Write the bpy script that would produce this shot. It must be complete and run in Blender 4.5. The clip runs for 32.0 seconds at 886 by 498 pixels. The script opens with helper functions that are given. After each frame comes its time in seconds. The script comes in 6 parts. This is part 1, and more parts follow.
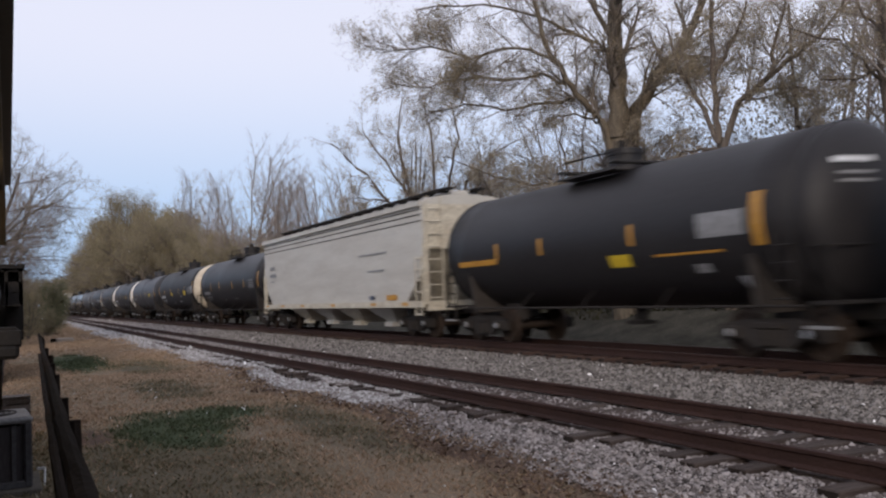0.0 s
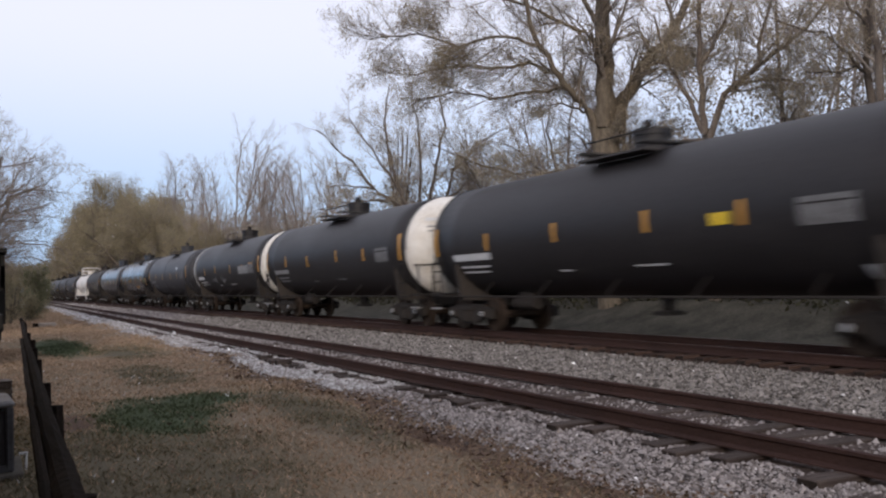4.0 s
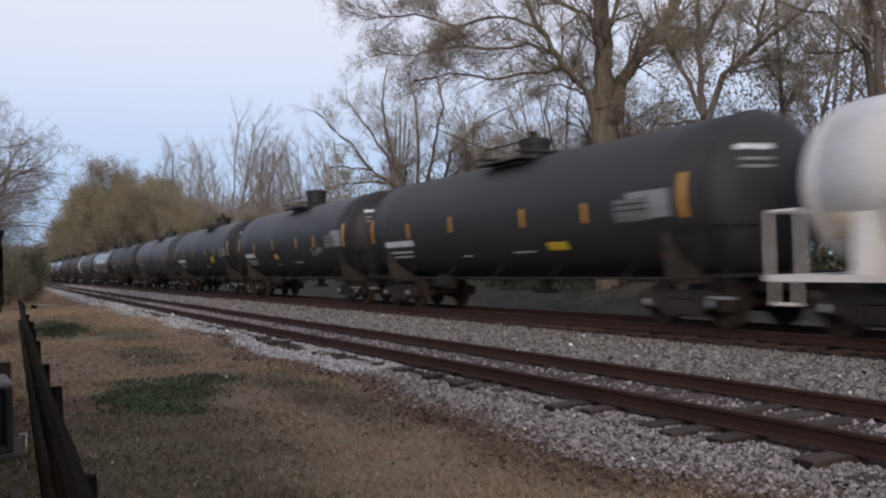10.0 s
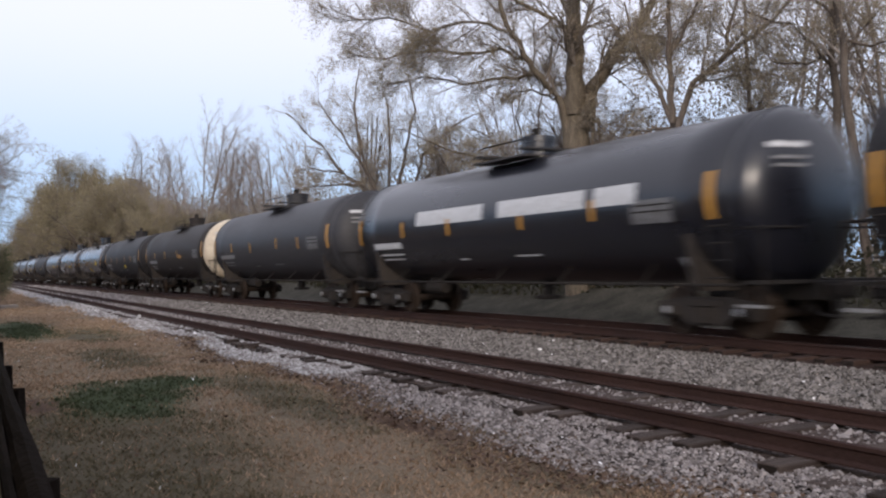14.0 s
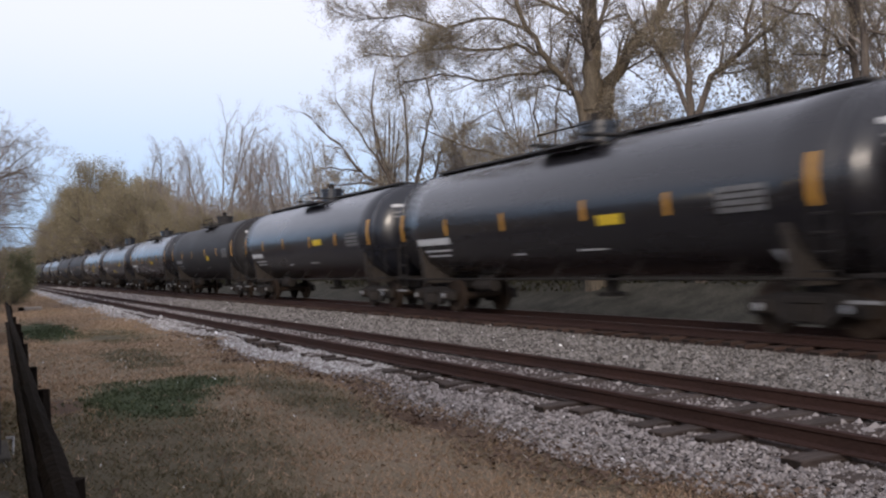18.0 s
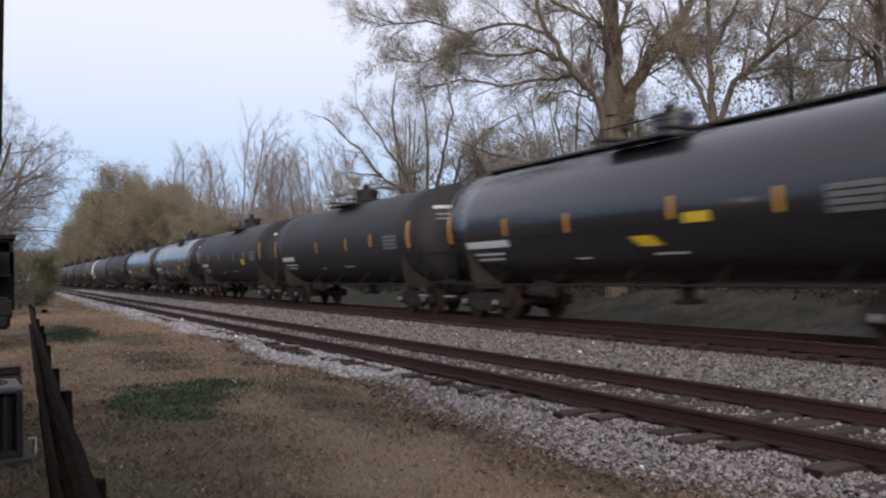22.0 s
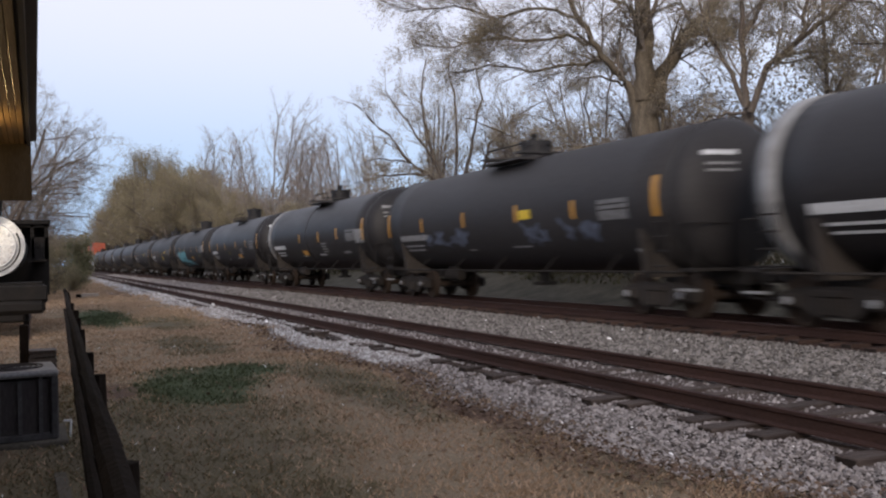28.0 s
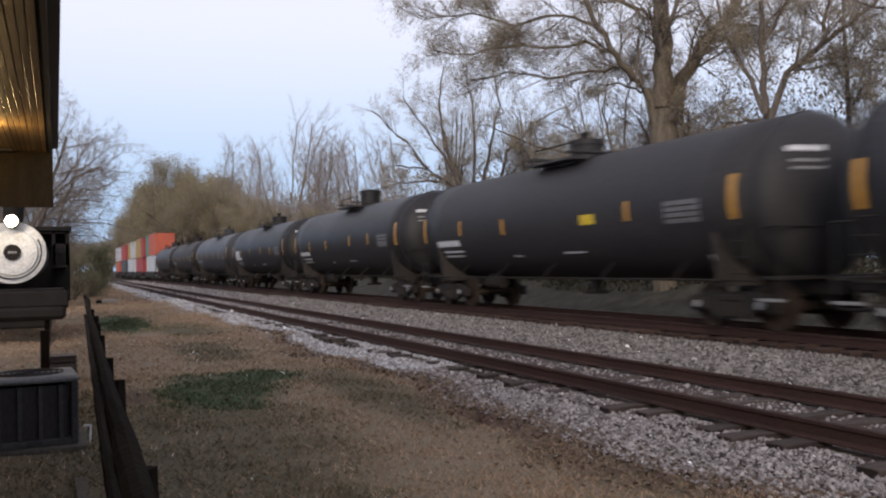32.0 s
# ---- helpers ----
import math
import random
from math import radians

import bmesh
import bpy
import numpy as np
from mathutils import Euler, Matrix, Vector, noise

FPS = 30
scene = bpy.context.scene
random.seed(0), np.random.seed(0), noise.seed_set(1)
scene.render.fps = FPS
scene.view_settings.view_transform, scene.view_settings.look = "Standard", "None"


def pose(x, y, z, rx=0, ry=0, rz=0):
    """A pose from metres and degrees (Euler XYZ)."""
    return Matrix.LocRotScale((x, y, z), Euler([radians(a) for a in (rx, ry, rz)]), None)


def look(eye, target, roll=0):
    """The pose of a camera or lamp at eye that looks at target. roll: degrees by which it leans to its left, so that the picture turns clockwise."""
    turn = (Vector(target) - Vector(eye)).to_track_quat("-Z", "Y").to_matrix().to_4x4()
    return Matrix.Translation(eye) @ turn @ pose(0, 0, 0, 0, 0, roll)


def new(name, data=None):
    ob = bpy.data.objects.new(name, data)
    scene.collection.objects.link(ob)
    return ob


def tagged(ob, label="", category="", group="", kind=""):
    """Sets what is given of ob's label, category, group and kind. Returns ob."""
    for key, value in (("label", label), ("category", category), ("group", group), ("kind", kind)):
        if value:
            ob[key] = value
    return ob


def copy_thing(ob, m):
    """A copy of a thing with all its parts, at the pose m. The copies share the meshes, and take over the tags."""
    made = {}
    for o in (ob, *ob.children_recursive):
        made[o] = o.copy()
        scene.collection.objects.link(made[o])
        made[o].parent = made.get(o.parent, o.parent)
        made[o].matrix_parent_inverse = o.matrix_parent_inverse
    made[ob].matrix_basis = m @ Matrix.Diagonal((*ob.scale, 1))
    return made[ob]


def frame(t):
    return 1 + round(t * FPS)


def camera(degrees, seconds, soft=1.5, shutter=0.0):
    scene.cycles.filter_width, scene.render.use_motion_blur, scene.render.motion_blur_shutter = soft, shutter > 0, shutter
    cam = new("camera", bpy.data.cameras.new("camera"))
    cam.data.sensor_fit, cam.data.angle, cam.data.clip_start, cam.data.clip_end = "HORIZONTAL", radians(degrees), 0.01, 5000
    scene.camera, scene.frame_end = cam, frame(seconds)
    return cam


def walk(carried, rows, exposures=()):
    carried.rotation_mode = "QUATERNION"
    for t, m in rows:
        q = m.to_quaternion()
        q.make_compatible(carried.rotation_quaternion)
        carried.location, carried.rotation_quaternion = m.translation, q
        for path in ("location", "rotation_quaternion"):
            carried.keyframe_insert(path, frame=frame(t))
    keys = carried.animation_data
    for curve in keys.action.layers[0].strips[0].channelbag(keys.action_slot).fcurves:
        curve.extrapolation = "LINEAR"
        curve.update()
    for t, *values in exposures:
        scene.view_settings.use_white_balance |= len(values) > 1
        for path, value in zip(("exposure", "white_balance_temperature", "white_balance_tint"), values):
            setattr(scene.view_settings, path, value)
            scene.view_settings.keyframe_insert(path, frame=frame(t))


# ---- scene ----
cam = camera(52.78, 32.0, soft=2.2, shutter=0.42)
EYE = (0.0, 0.0, 1.37)
PATH = [
    (0, 92.955, 2.100, -25.894), (0.5, 93.011, 1.660, -26.089), (1, 92.953, 1.319, -26.116), (1.5, 92.813, 1.395, -26.135),
    (2, 92.606, 1.634, -26.131), (2.5, 92.460, 1.697, -26.230), (3, 92.396, 1.692, -26.403), (3.5, 92.284, 1.529, -26.647),
    (5.5, 91.804, 1.861, -27.382), (6, 91.627, 1.520, -27.456), (6.5, 91.503, 1.385, -27.646), (7, 91.412, 1.551, -27.743),
    (7.5, 91.372, 1.516, -27.695), (8, 91.314, 1.286, -27.571), (8.5, 91.247, 1.406, -27.365), (9, 91.159, 1.554, -27.247),
    (9.5, 90.992, 1.733, -27.096), (10, 90.975, 1.593, -26.978), (10.5, 91.114, 0.940, -27.398), (11, 91.145, 0.777, -28.065),
    (11.5, 91.071, 0.780, -28.440), (12, 90.998, 0.923, -28.717), (12.5, 91.073, 0.787, -28.934), (13, 91.173, 0.649, -28.945),
    (13.5, 91.209, 0.626, -28.936), (14, 91.179, 1.040, -28.879), (14.5, 91.184, 1.330, -28.791), (16.5, 90.805, 1.937, -28.218),
    (17, 90.947, 2.135, -27.849), (17.5, 90.998, 1.857, -27.668), (18, 91.036, 1.722, -27.657), (18.5, 91.115, 1.830, -27.539),
    (19, 91.321, 1.696, -27.335), (19.5, 91.439, 1.362, -27.159), (20, 91.442, 1.213, -27.134), (20.5, 91.414, 1.121, -26.953),
    (21, 91.479, 1.250, -26.776), (21.5, 91.478, 1.277, -26.483), (22, 91.398, 1.357, -26.399), (22.5, 91.280, 1.381, -26.395),
    (23, 91.220, 1.415, -26.314), (23.5, 91.251, 1.224, -26.131), (24, 91.263, 0.840, -25.768), (24.5, 91.180, 0.675, -25.532),
    (25, 91.057, 0.845, -25.437), (25.5, 90.905, 1.091, -25.337), (27.5, 90.692, 1.134, -24.572), (28, 90.544, 1.209, -24.555),
    (28.5, 90.534, 1.257, -24.546), (29, 90.543, 1.210, -24.452), (29.5, 90.551, 0.945, -24.428), (30, 90.580, 0.978, -24.419),
    (30.5, 90.712, 0.969, -24.147), (31, 90.868, 0.856, -23.744), (31.5, 90.931, 0.854, -23.523), (32, 91.014, 1.091, -23.423),
]
walk(cam, [(t, pose(*EYE, rx, ry, rz)) for t, rx, ry, rz in PATH],
     exposures=[(t, stops, kelvin, 13.6) for t, stops, kelvin in ((0, -0.12, 6480), (1, -0.36, 6240), (2, -0.12, 6480), (3, -0.02, 6510), (6, 0.05, 6520), (8, 0.05, 6520), (9, -0.04, 6480), (10, -0.16, 6460), (10.5, 0.0, 6500), (11, 0.09, 6540), (12, 0.13, 6540), (14, 0.11, 6530), (17, 0.09, 6520), (20, 0.06, 6500), (22, 0.01, 6480), (25, 0.0, 6490), (28, 0.0, 6510), (30, 0.04, 6530), (32, 0.02, 6530))])

# ---- world and sun: a bright thin overcast late in the day ----
world = bpy.data.worlds.new("sky")
scene.world = world
world.use_nodes = True
wn, wl = world.node_tree.nodes, world.node_tree.links
sky = wn.new("ShaderNodeTexSky")
sky.sky_type = "NISHITA"
sky.sun_disc = False
sky.sun_elevation = radians(18)
sky.sun_rotation = radians(209)
sky.air_density, sky.dust_density, sky.ozone_density = 1.0, 1.0, 1.5
# a thin bright veil of cloud, thicker overhead than towards the horizon
coord = wn.new("ShaderNodeTexCoord")
split = wn.new("ShaderNodeSeparateXYZ")
wl.new(coord.outputs["Generated"], split.inputs[0])
thick = wn.new("ShaderNodeMapRange")
thick.interpolation_type = "SMOOTHSTEP"
thick.inputs["From Min"].default_value, thick.inputs["From Max"].default_value = 0.0, 0.30
thick.inputs["To Min"].default_value, thick.inputs["To Max"].default_value = 0.0, 1.0
wl.new(split.outputs["Z"], thick.inputs["Value"])
cloud = wn.new("ShaderNodeMix")
cloud.data_type = "RGBA"
cloud.inputs["A"].default_value = (3.95, 6.25, 9.65, 1)
cloud.inputs["B"].default_value = (9.45, 9.72, 11.05, 1)
wl.new(thick.outputs[0], cloud.inputs["Factor"])
veil = wn.new("ShaderNodeMix")
veil.data_type = "RGBA"
veil.inputs["Factor"].default_value = 0.82
wl.new(sky.outputs[0], veil.inputs["A"])
wl.new(cloud.outputs["Result"], veil.inputs["B"])
wn["Background"].inputs[1].default_value = 0.105
wl.new(veil.outputs["Result"], wn["Background"].inputs[0])

sun = new("sun", bpy.data.lights.new("sun", "SUN"))
sun.data.energy = 1.5
sun.data.angle = radians(14)
sun.data.color = (1.0, 0.88, 0.74)
sun.matrix_world = look((0, 0, 30), (9.0, 16.0, 24.0))


# ---- materials ----
def mat(name, base, rough=0.6, metal=0.0, other=None, scale=6.0, amount=0.5, bump=0.0, bump_scale=40.0,
        stretch=(1, 1, 1), spread=0.0, fine=None, coat=0.0, spec=None):
    """A surface whose colour wanders between base and other at two scales, with relief; spread varies it from object to object."""
    m = bpy.data.materials.new(name)
    m.use_nodes = True
    nt, n = m.node_tree, m.node_tree.nodes
    b = n["Principled BSDF"]
    b.inputs["Roughness"].default_value = rough
    b.inputs["Metallic"].default_value = metal
    b.inputs["Specular IOR Level"].default_value = spec if spec is not None else 0.5 if rough < 0.7 else 0.12
    if coat:
        b.inputs["Coat Weight"].default_value = coat
        b.inputs["Coat Roughness"].default_value = 0.12
    tc = n.new("ShaderNodeTexCoord")
    mp = n.new("ShaderNodeMapping")
    mp.inputs["Scale"].default_value = stretch
    nt.links.new(tc.outputs["Object"], mp.inputs["Vector"])
    other = other or tuple(0.6 * c for c in base)
    big = n.new("ShaderNodeTexNoise")
    big.inputs["Scale"].default_value = scale
    big.inputs["Detail"].default_value = 6
    big.inputs["Roughness"].default_value = 0.65
    nt.links.new(mp.outputs[0], big.inputs["Vector"])
    ramp = n.new("ShaderNodeValToRGB")
    ramp.color_ramp.elements[0].position = 0.34
    ramp.color_ramp.elements[1].position = 0.68
    ramp.color_ramp.elements[0].color = (*base, 1)
    mixed = tuple(base[i] + (other[i] - base[i]) * min(1.0, amount * 1.6) for i in range(3))
    ramp.color_ramp.elements[1].color = (*mixed, 1)
    nt.links.new(big.outputs["Fac"], ramp.inputs[0])
    small = n.new("ShaderNodeTexNoise")
    small.inputs["Scale"].default_value = bump_scale
    small.inputs["Detail"].default_value = 5
    nt.links.new(mp.outputs[0], small.inputs["Vector"])
    hsv = n.new("ShaderNodeHueSaturation")
    nt.links.new(ramp.outputs[0], hsv.inputs["Color"])
    span = n.new("ShaderNodeMapRange")
    span.inputs["From Min"].default_value, span.inputs["From Max"].default_value = 0.3, 0.7
    k = 0.22 if fine is None else fine
    span.inputs["To Min"].default_value, span.inputs["To Max"].default_value = 1 - k, 1 + k
    nt.links.new(small.outputs["Fac"], span.inputs["Value"])
    if spread:
        info = n.new("ShaderNodeObjectInfo")
        r = n.new("ShaderNodeMapRange")
        r.inputs["To Min"].default_value, r.inputs["To Max"].default_value = 1 - spread, 1 + spread
        nt.links.new(info.outputs["Random"], r.inputs["Value"])
        times = n.new("ShaderNodeMath")
        times.operation = "MULTIPLY"
        nt.links.new(span.outputs[0], times.inputs[0])
        nt.links.new(r.outputs[0], times.inputs[1])
        nt.links.new(times.outputs[0], hsv.inputs["Value"])
    else:
        nt.links.new(span.outputs[0], hsv.inputs["Value"])
    nt.links.new(hsv.outputs[0], b.inputs["Base Color"])
    rr = n.new("ShaderNodeMapRange")
    rr.inputs["To Min"].default_value, rr.inputs["To Max"].default_value = max(0.03, rough - 0.12), min(1, rough + 0.12)
    nt.links.new(big.outputs["Fac"], rr.inputs["Value"])
    nt.links.new(rr.outputs[0], b.inputs["Roughness"])
    if bump:
        bp = n.new("ShaderNodeBump")
        bp.inputs["Strength"].default_value = bump
        bp.inputs["Distance"].default_value = 0.02
        nt.links.new(small.outputs["Fac"], bp.inputs["Height"])
        nt.links.new(bp.outputs[0], b.inputs["Normal"])
    return m


def island_mat(name, colours, rough=0.8, bump=0.0, translucent=0.0):
    """Loose pieces (stones, blades, leaves), each with its own tone out of a few."""
    m = bpy.data.materials.new(name)
    m.use_nodes = True
    nt, n = m.node_tree, m.node_tree.nodes
    b = n["Principled BSDF"]
    b.inputs["Roughness"].default_value = rough
    b.inputs["Specular IOR Level"].default_value = 0.15
    g = n.new("ShaderNodeNewGeometry")
    ramp = n.new("ShaderNodeValToRGB")
    els = ramp.color_ramp.elements
    for i, c in enumerate(colours):
        p = i / max(1, len(colours) - 1)
        e = els[0] if i == 0 else els[1] if i == len(colours) - 1 else els.new(p)
        e.position = p
        e.color = (*c, 1)
    nt.links.new(g.outputs["Random Per Island"], ramp.inputs[0])
    nt.links.new(ramp.outputs[0], b.inputs["Base Color"])
    if translucent:
        t = n.new("ShaderNodeBsdfTranslucent")
        nt.links.new(ramp.outputs[0], t.inputs["Color"])
        mx = n.new("ShaderNodeMixShader")
        mx.inputs[0].default_value = translucent
        nt.links.new(b.outputs[0], mx.inputs[1])
        nt.links.new(t.outputs[0], mx.inputs[2])
        nt.links.new(mx.outputs[0], n["Material Output"].inputs["Surface"])
    return m


def glow(name, colour, strength):
    m = bpy.data.materials.new(name)
    m.use_nodes = True
    b = m.node_tree.nodes["Principled BSDF"]
    b.inputs["Base Color"].default_value = (*colour, 1)
    b.inputs["Emission Color"].default_value = (*colour, 1)
    b.inputs["Emission Strength"].default_value = strength
    return m


M_RAIL = mat("rusty_rail", (0.036, 0.0215, 0.0190), 0.85, 0.0, (0.054, 0.0300, 0.0250), 3, 0.6, 0.3, 60, (1, 0.3, 1))
M_RAILTOP = mat("worn_rail_head", (0.10, 0.075, 0.066), 0.4, 0.7, (0.10, 0.06, 0.05), 4, 0.6, 0.1, 60, (1, 0.3, 1))
M_TIE = mat("weathered_tie", (0.082, 0.066, 0.058), 0.9, 0, (0.036, 0.027, 0.024), 5, 0.7, 0.6, 30, (0.3, 3, 3), 0.35)
M_TIE_DARK = mat("creosoted_tie", (0.052, 0.036, 0.031), 0.9, 0, (0.075, 0.049, 0.041), 5, 0.6, 0.6, 30, (0.3, 3, 3), 0.3)
M_STEEL = mat("grimy_truck_steel", (0.025, 0.0220, 0.0205), 0.85, 0.0, (0.040, 0.0345, 0.031), 4, 0.7, 0.3, 30, spread=0.25)
M_DARK = mat("black_underframe", (0.017, 0.016, 0.016), 0.7, 0.0, (0.034, 0.029, 0.026), 4, 0.6, 0.2, 30)
M_DUST = mat("dusty_bolster_steel", (0.040, 0.035, 0.032), 0.85, 0.0, (0.060, 0.051, 0.045), 4, 0.6, 0.2, 30)
M_WHEEL = mat("brown_wheel_steel", (0.036, 0.026, 0.021), 0.7, 0.2, (0.056, 0.040, 0.03), 5, 0.6, 0.2, 30)
M_CAP = mat("bright_bearing_cap", (0.52, 0.52, 0.53), 0.35, 0.5, (0.2, 0.19, 0.18), 8, 0.4)
M_GRATE = mat("walkway_grating", (0.03, 0.03, 0.03), 0.6, 0.3, (0.06, 0.05, 0.045), 6, 0.6, 0.4, 60)
M_WHITE = mat("white_stencil", (0.62, 0.63, 0.64), 0.55, 0, (0.38, 0.38, 0.38), 9, 0.5)
M_GREYMARK = mat("faded_stencil", (0.27, 0.27, 0.275), 0.6, 0, (0.15, 0.15, 0.15), 7, 0.6)
M_PANEL = mat("faded_data_panel", (0.165, 0.165, 0.168), 0.6, 0, (0.085, 0.083, 0.083), 7, 0.6)
M_AMBER = mat("amber_reflector", (0.52, 0.26, 0.035), 0.45, 0, (0.36, 0.17, 0.03), 6, 0.4)
M_YELLOW = mat("yellow_panel", (0.66, 0.47, 0.02), 0.5, 0, (0.5, 0.33, 0.03), 6, 0.4)
M_CREAM = mat("cream_head_paint", (0.68, 0.60, 0.47), 0.5, 0, (0.45, 0.36, 0.26), 2.2, 0.5, 0.05)
M_WHITEHEAD = mat("white_head_paint", (0.72, 0.70, 0.66), 0.45, 0, (0.5, 0.45, 0.38), 2.2, 0.5, 0.05)
M_GREYHEAD = mat("grey_head_paint", (0.30, 0.30, 0.30), 0.5, 0, (0.18, 0.17, 0.16), 2.5, 0.6, 0.05)
M_CREAMMARK = mat("cream_lettering", (0.27, 0.24, 0.19), 0.6, 0, (0.10, 0.085, 0.07), 5, 0.7)
M_BLUEMARK = mat("blue_grey_lettering", (0.10, 0.12, 0.17), 0.6, 0, (0.035, 0.04, 0.055), 5, 0.7)
M_TEAL = mat("turquoise_lettering", (0.15, 0.44, 0.50), 0.5, 0, (0.11, 0.30, 0.38), 4, 0.7)
M_OLIVEMARK = mat("olive_lettering", (0.085, 0.075, 0.012), 0.6, 0, (0.05, 0.043, 0.01), 5, 0.6)
M_RED = mat("red_placard", (0.45, 0.05, 0.05), 0.5, 0, (0.3, 0.04, 0.04), 6, 0.4)


def car_paint(name, base, other, rough, coat=0.0, spec=0.5):
    return mat(name, base, rough, 0.0, other, 0.8, 0.6, 0.06, 9, (1.5, 0.35, 1.5), 0.12, 0.12, coat, spec)


P_GLOSS = car_paint("gloss_black_paint", (0.0105, 0.0100, 0.0125), (0.016, 0.0150, 0.0172), 0.27, 0.3, 0.5)
P_SATIN = car_paint("satin_black_paint", (0.0165, 0.0152, 0.0165), (0.024, 0.0220, 0.0230), 0.50, 0.0, 0.27)
P_MATTE = car_paint("matte_black_paint", (0.0225, 0.0210, 0.0225), (0.031, 0.0290, 0.0295), 0.58, 0.0, 0.25)
P_BROWN = car_paint("brownish_black_paint", (0.0225, 0.0185, 0.0172), (0.033, 0.0270, 0.0240), 0.60, 0.0, 0.24)
P_GREY = car_paint("slate_grey_paint", (0.033, 0.033, 0.0375), (0.045, 0.0440, 0.0475), 0.50, 0.0, 0.30)
P_BLUE = car_paint("blue_black_paint", (0.0090, 0.0098, 0.0150), (0.013, 0.0138, 0.0190), 0.30, 0.3, 0.5)
P_HOPPER = mat("pale_grey_hopper_paint", (0.54, 0.52, 0.47), 0.5, 0, (0.43, 0.405, 0.36), 0.7, 0.6, 0.03, 12, (1, 0.4, 2.5), 0, 0.08)
P_HOPEND = mat("ivory_hopper_end_paint", (0.58, 0.54, 0.44), 0.55, 0, (0.4, 0.34, 0.26), 2, 0.5, 0.05, 12)
P_WTANK = mat("white_tank_paint", (0.72, 0.70, 0.67), 0.42, 0, (0.52, 0.47, 0.41), 0.9, 0.5, 0.04, 10, (1.2, 0.5, 1.2), 0, 0.07)


# ---- mesh helpers ----
def link_mesh(name, verts, faces, material, parent=None, label="", smooth=False):
    me = bpy.data.meshes.new(name)
    me.from_pydata(verts, [], faces)
    me.materials.append(material)
    if smooth:
        me.polygons.foreach_set("use_smooth", [True] * len(me.polygons))
    me.update()
    ob = new(name, me)
    if parent is not None:
        ob.parent = parent
    if label:
        ob["label"] = label
    return ob


def part(name, bm, material, parent=None, label="", smooth=False):
    me = bpy.data.meshes.new(name)
    bmesh.ops.recalc_face_normals(bm, faces=bm.faces)
    bm.to_mesh(me)
    bm.free()
    me.materials.append(material)
    if smooth:
        me.polygons.foreach_set("use_smooth", [True] * len(me.polygons))
    ob = new(name, me)
    if parent is not None:
        ob.parent = parent
    if label:
        ob["label"] = label
    return ob


def add_box(bm, cx, cy, cz, sx, sy, sz, rot=None, bevel=0.0):
    r = bmesh.ops.create_cube(bm, size=1.0)
    vs = r["verts"]
    m = Matrix.Translation((cx, cy, cz)) @ (rot or Matrix.Identity(4)) @ Matrix.Diagonal((sx, sy, sz, 1))
    bmesh.ops.transform(bm, matrix=m, verts=vs)
    if bevel:
        es = {e for v in vs for e in v.link_edges}
        bmesh.ops.bevel(bm, geom=list(es), offset=bevel, segments=1, affect="EDGES", profile=0.7)


def add_rod(bm, a, b, r, n=6, r2=None):
    a, b = Vector(a), Vector(b)
    q = (b - a).to_track_quat("Z", "Y").to_matrix().to_4x4()
    res = bmesh.ops.create_cone(bm, cap_ends=True, segments=n, radius1=r, radius2=r if r2 is None else r2, depth=(b - a).length)
    bmesh.ops.transform(bm, matrix=Matrix.Translation((a + b) / 2) @ q, verts=res["verts"])


def box(name, c, s, material, parent=None, label="", bevel=0.0, rot=None):
    bm = bmesh.new()
    add_box(bm, *c, *s, rot=rot, bevel=bevel)
    return part(name, bm, material, parent, label)


def rods(name, pairs, r, material, parent=None, label="", n=6):
    bm = bmesh.new()
    for a, b in pairs:
        add_rod(bm, a, b, r, n)
    return part(name, bm, material, parent, label)


def revolve(name, profile, material, parent=None, label="", segs=40, zc=0.0):
    """A body of revolution round the y axis at height zc; profile: pairs of y and radius."""
    verts, faces = [], []
    for y, r in profile:
        for k in range(segs):
            a = 2 * math.pi * k / segs
            verts.append((r * math.cos(a), y, zc + r * math.sin(a)))
    for i in range(len(profile) - 1):
        for k in range(segs):
            k2 = (k + 1) % segs
            faces.append((i * segs + k, i * segs + k2, (i + 1) * segs + k2, (i + 1) * segs + k))
    faces.append(tuple(range(segs))[::-1])
    faces.append(tuple((len(profile) - 1) * segs + k for k in range(segs)))
    return link_mesh(name, verts, faces, material, parent, label, smooth=True)


def extrude_profile(name, pts, ys, xof, material, parent=None, label="", closed=True, zof=None):
    """A cross-section of (x, z) points carried along y; xof(y) shifts it sideways."""
    verts, faces, n = [], [], len(pts)
    for y in ys:
        for x, z in pts:
            verts.append((x + xof(y), y, z + (zof(y) if zof else 0)))
    for i in range(len(ys) - 1):
        for k in range(n if closed else n - 1):
            k2 = (k + 1) % n
            faces.append((i * n + k, (i + 1) * n + k, (i + 1) * n + k2, i * n + k2))
    if closed:
        faces.append(tuple(range(n)))
        faces.append(tuple((len(ys) - 1) * n + k for k in range(n))[::-1])
    return link_mesh(name, verts, faces, material, parent, label)


# ---- ground, ballast and track ----
X_MAIN, X_SIDE = 13.20, 6.93
Z_MAIN, Z_SIDE = 0.0, -0.07
Y0, Y1 = -40.0, 330.0


def side_shift(y):
    """The siding draws slowly nearer to the main line down the line."""
    d = np.maximum(0.0, y - 14.0)
    return 0.011 * d * d / (d + 25.0)


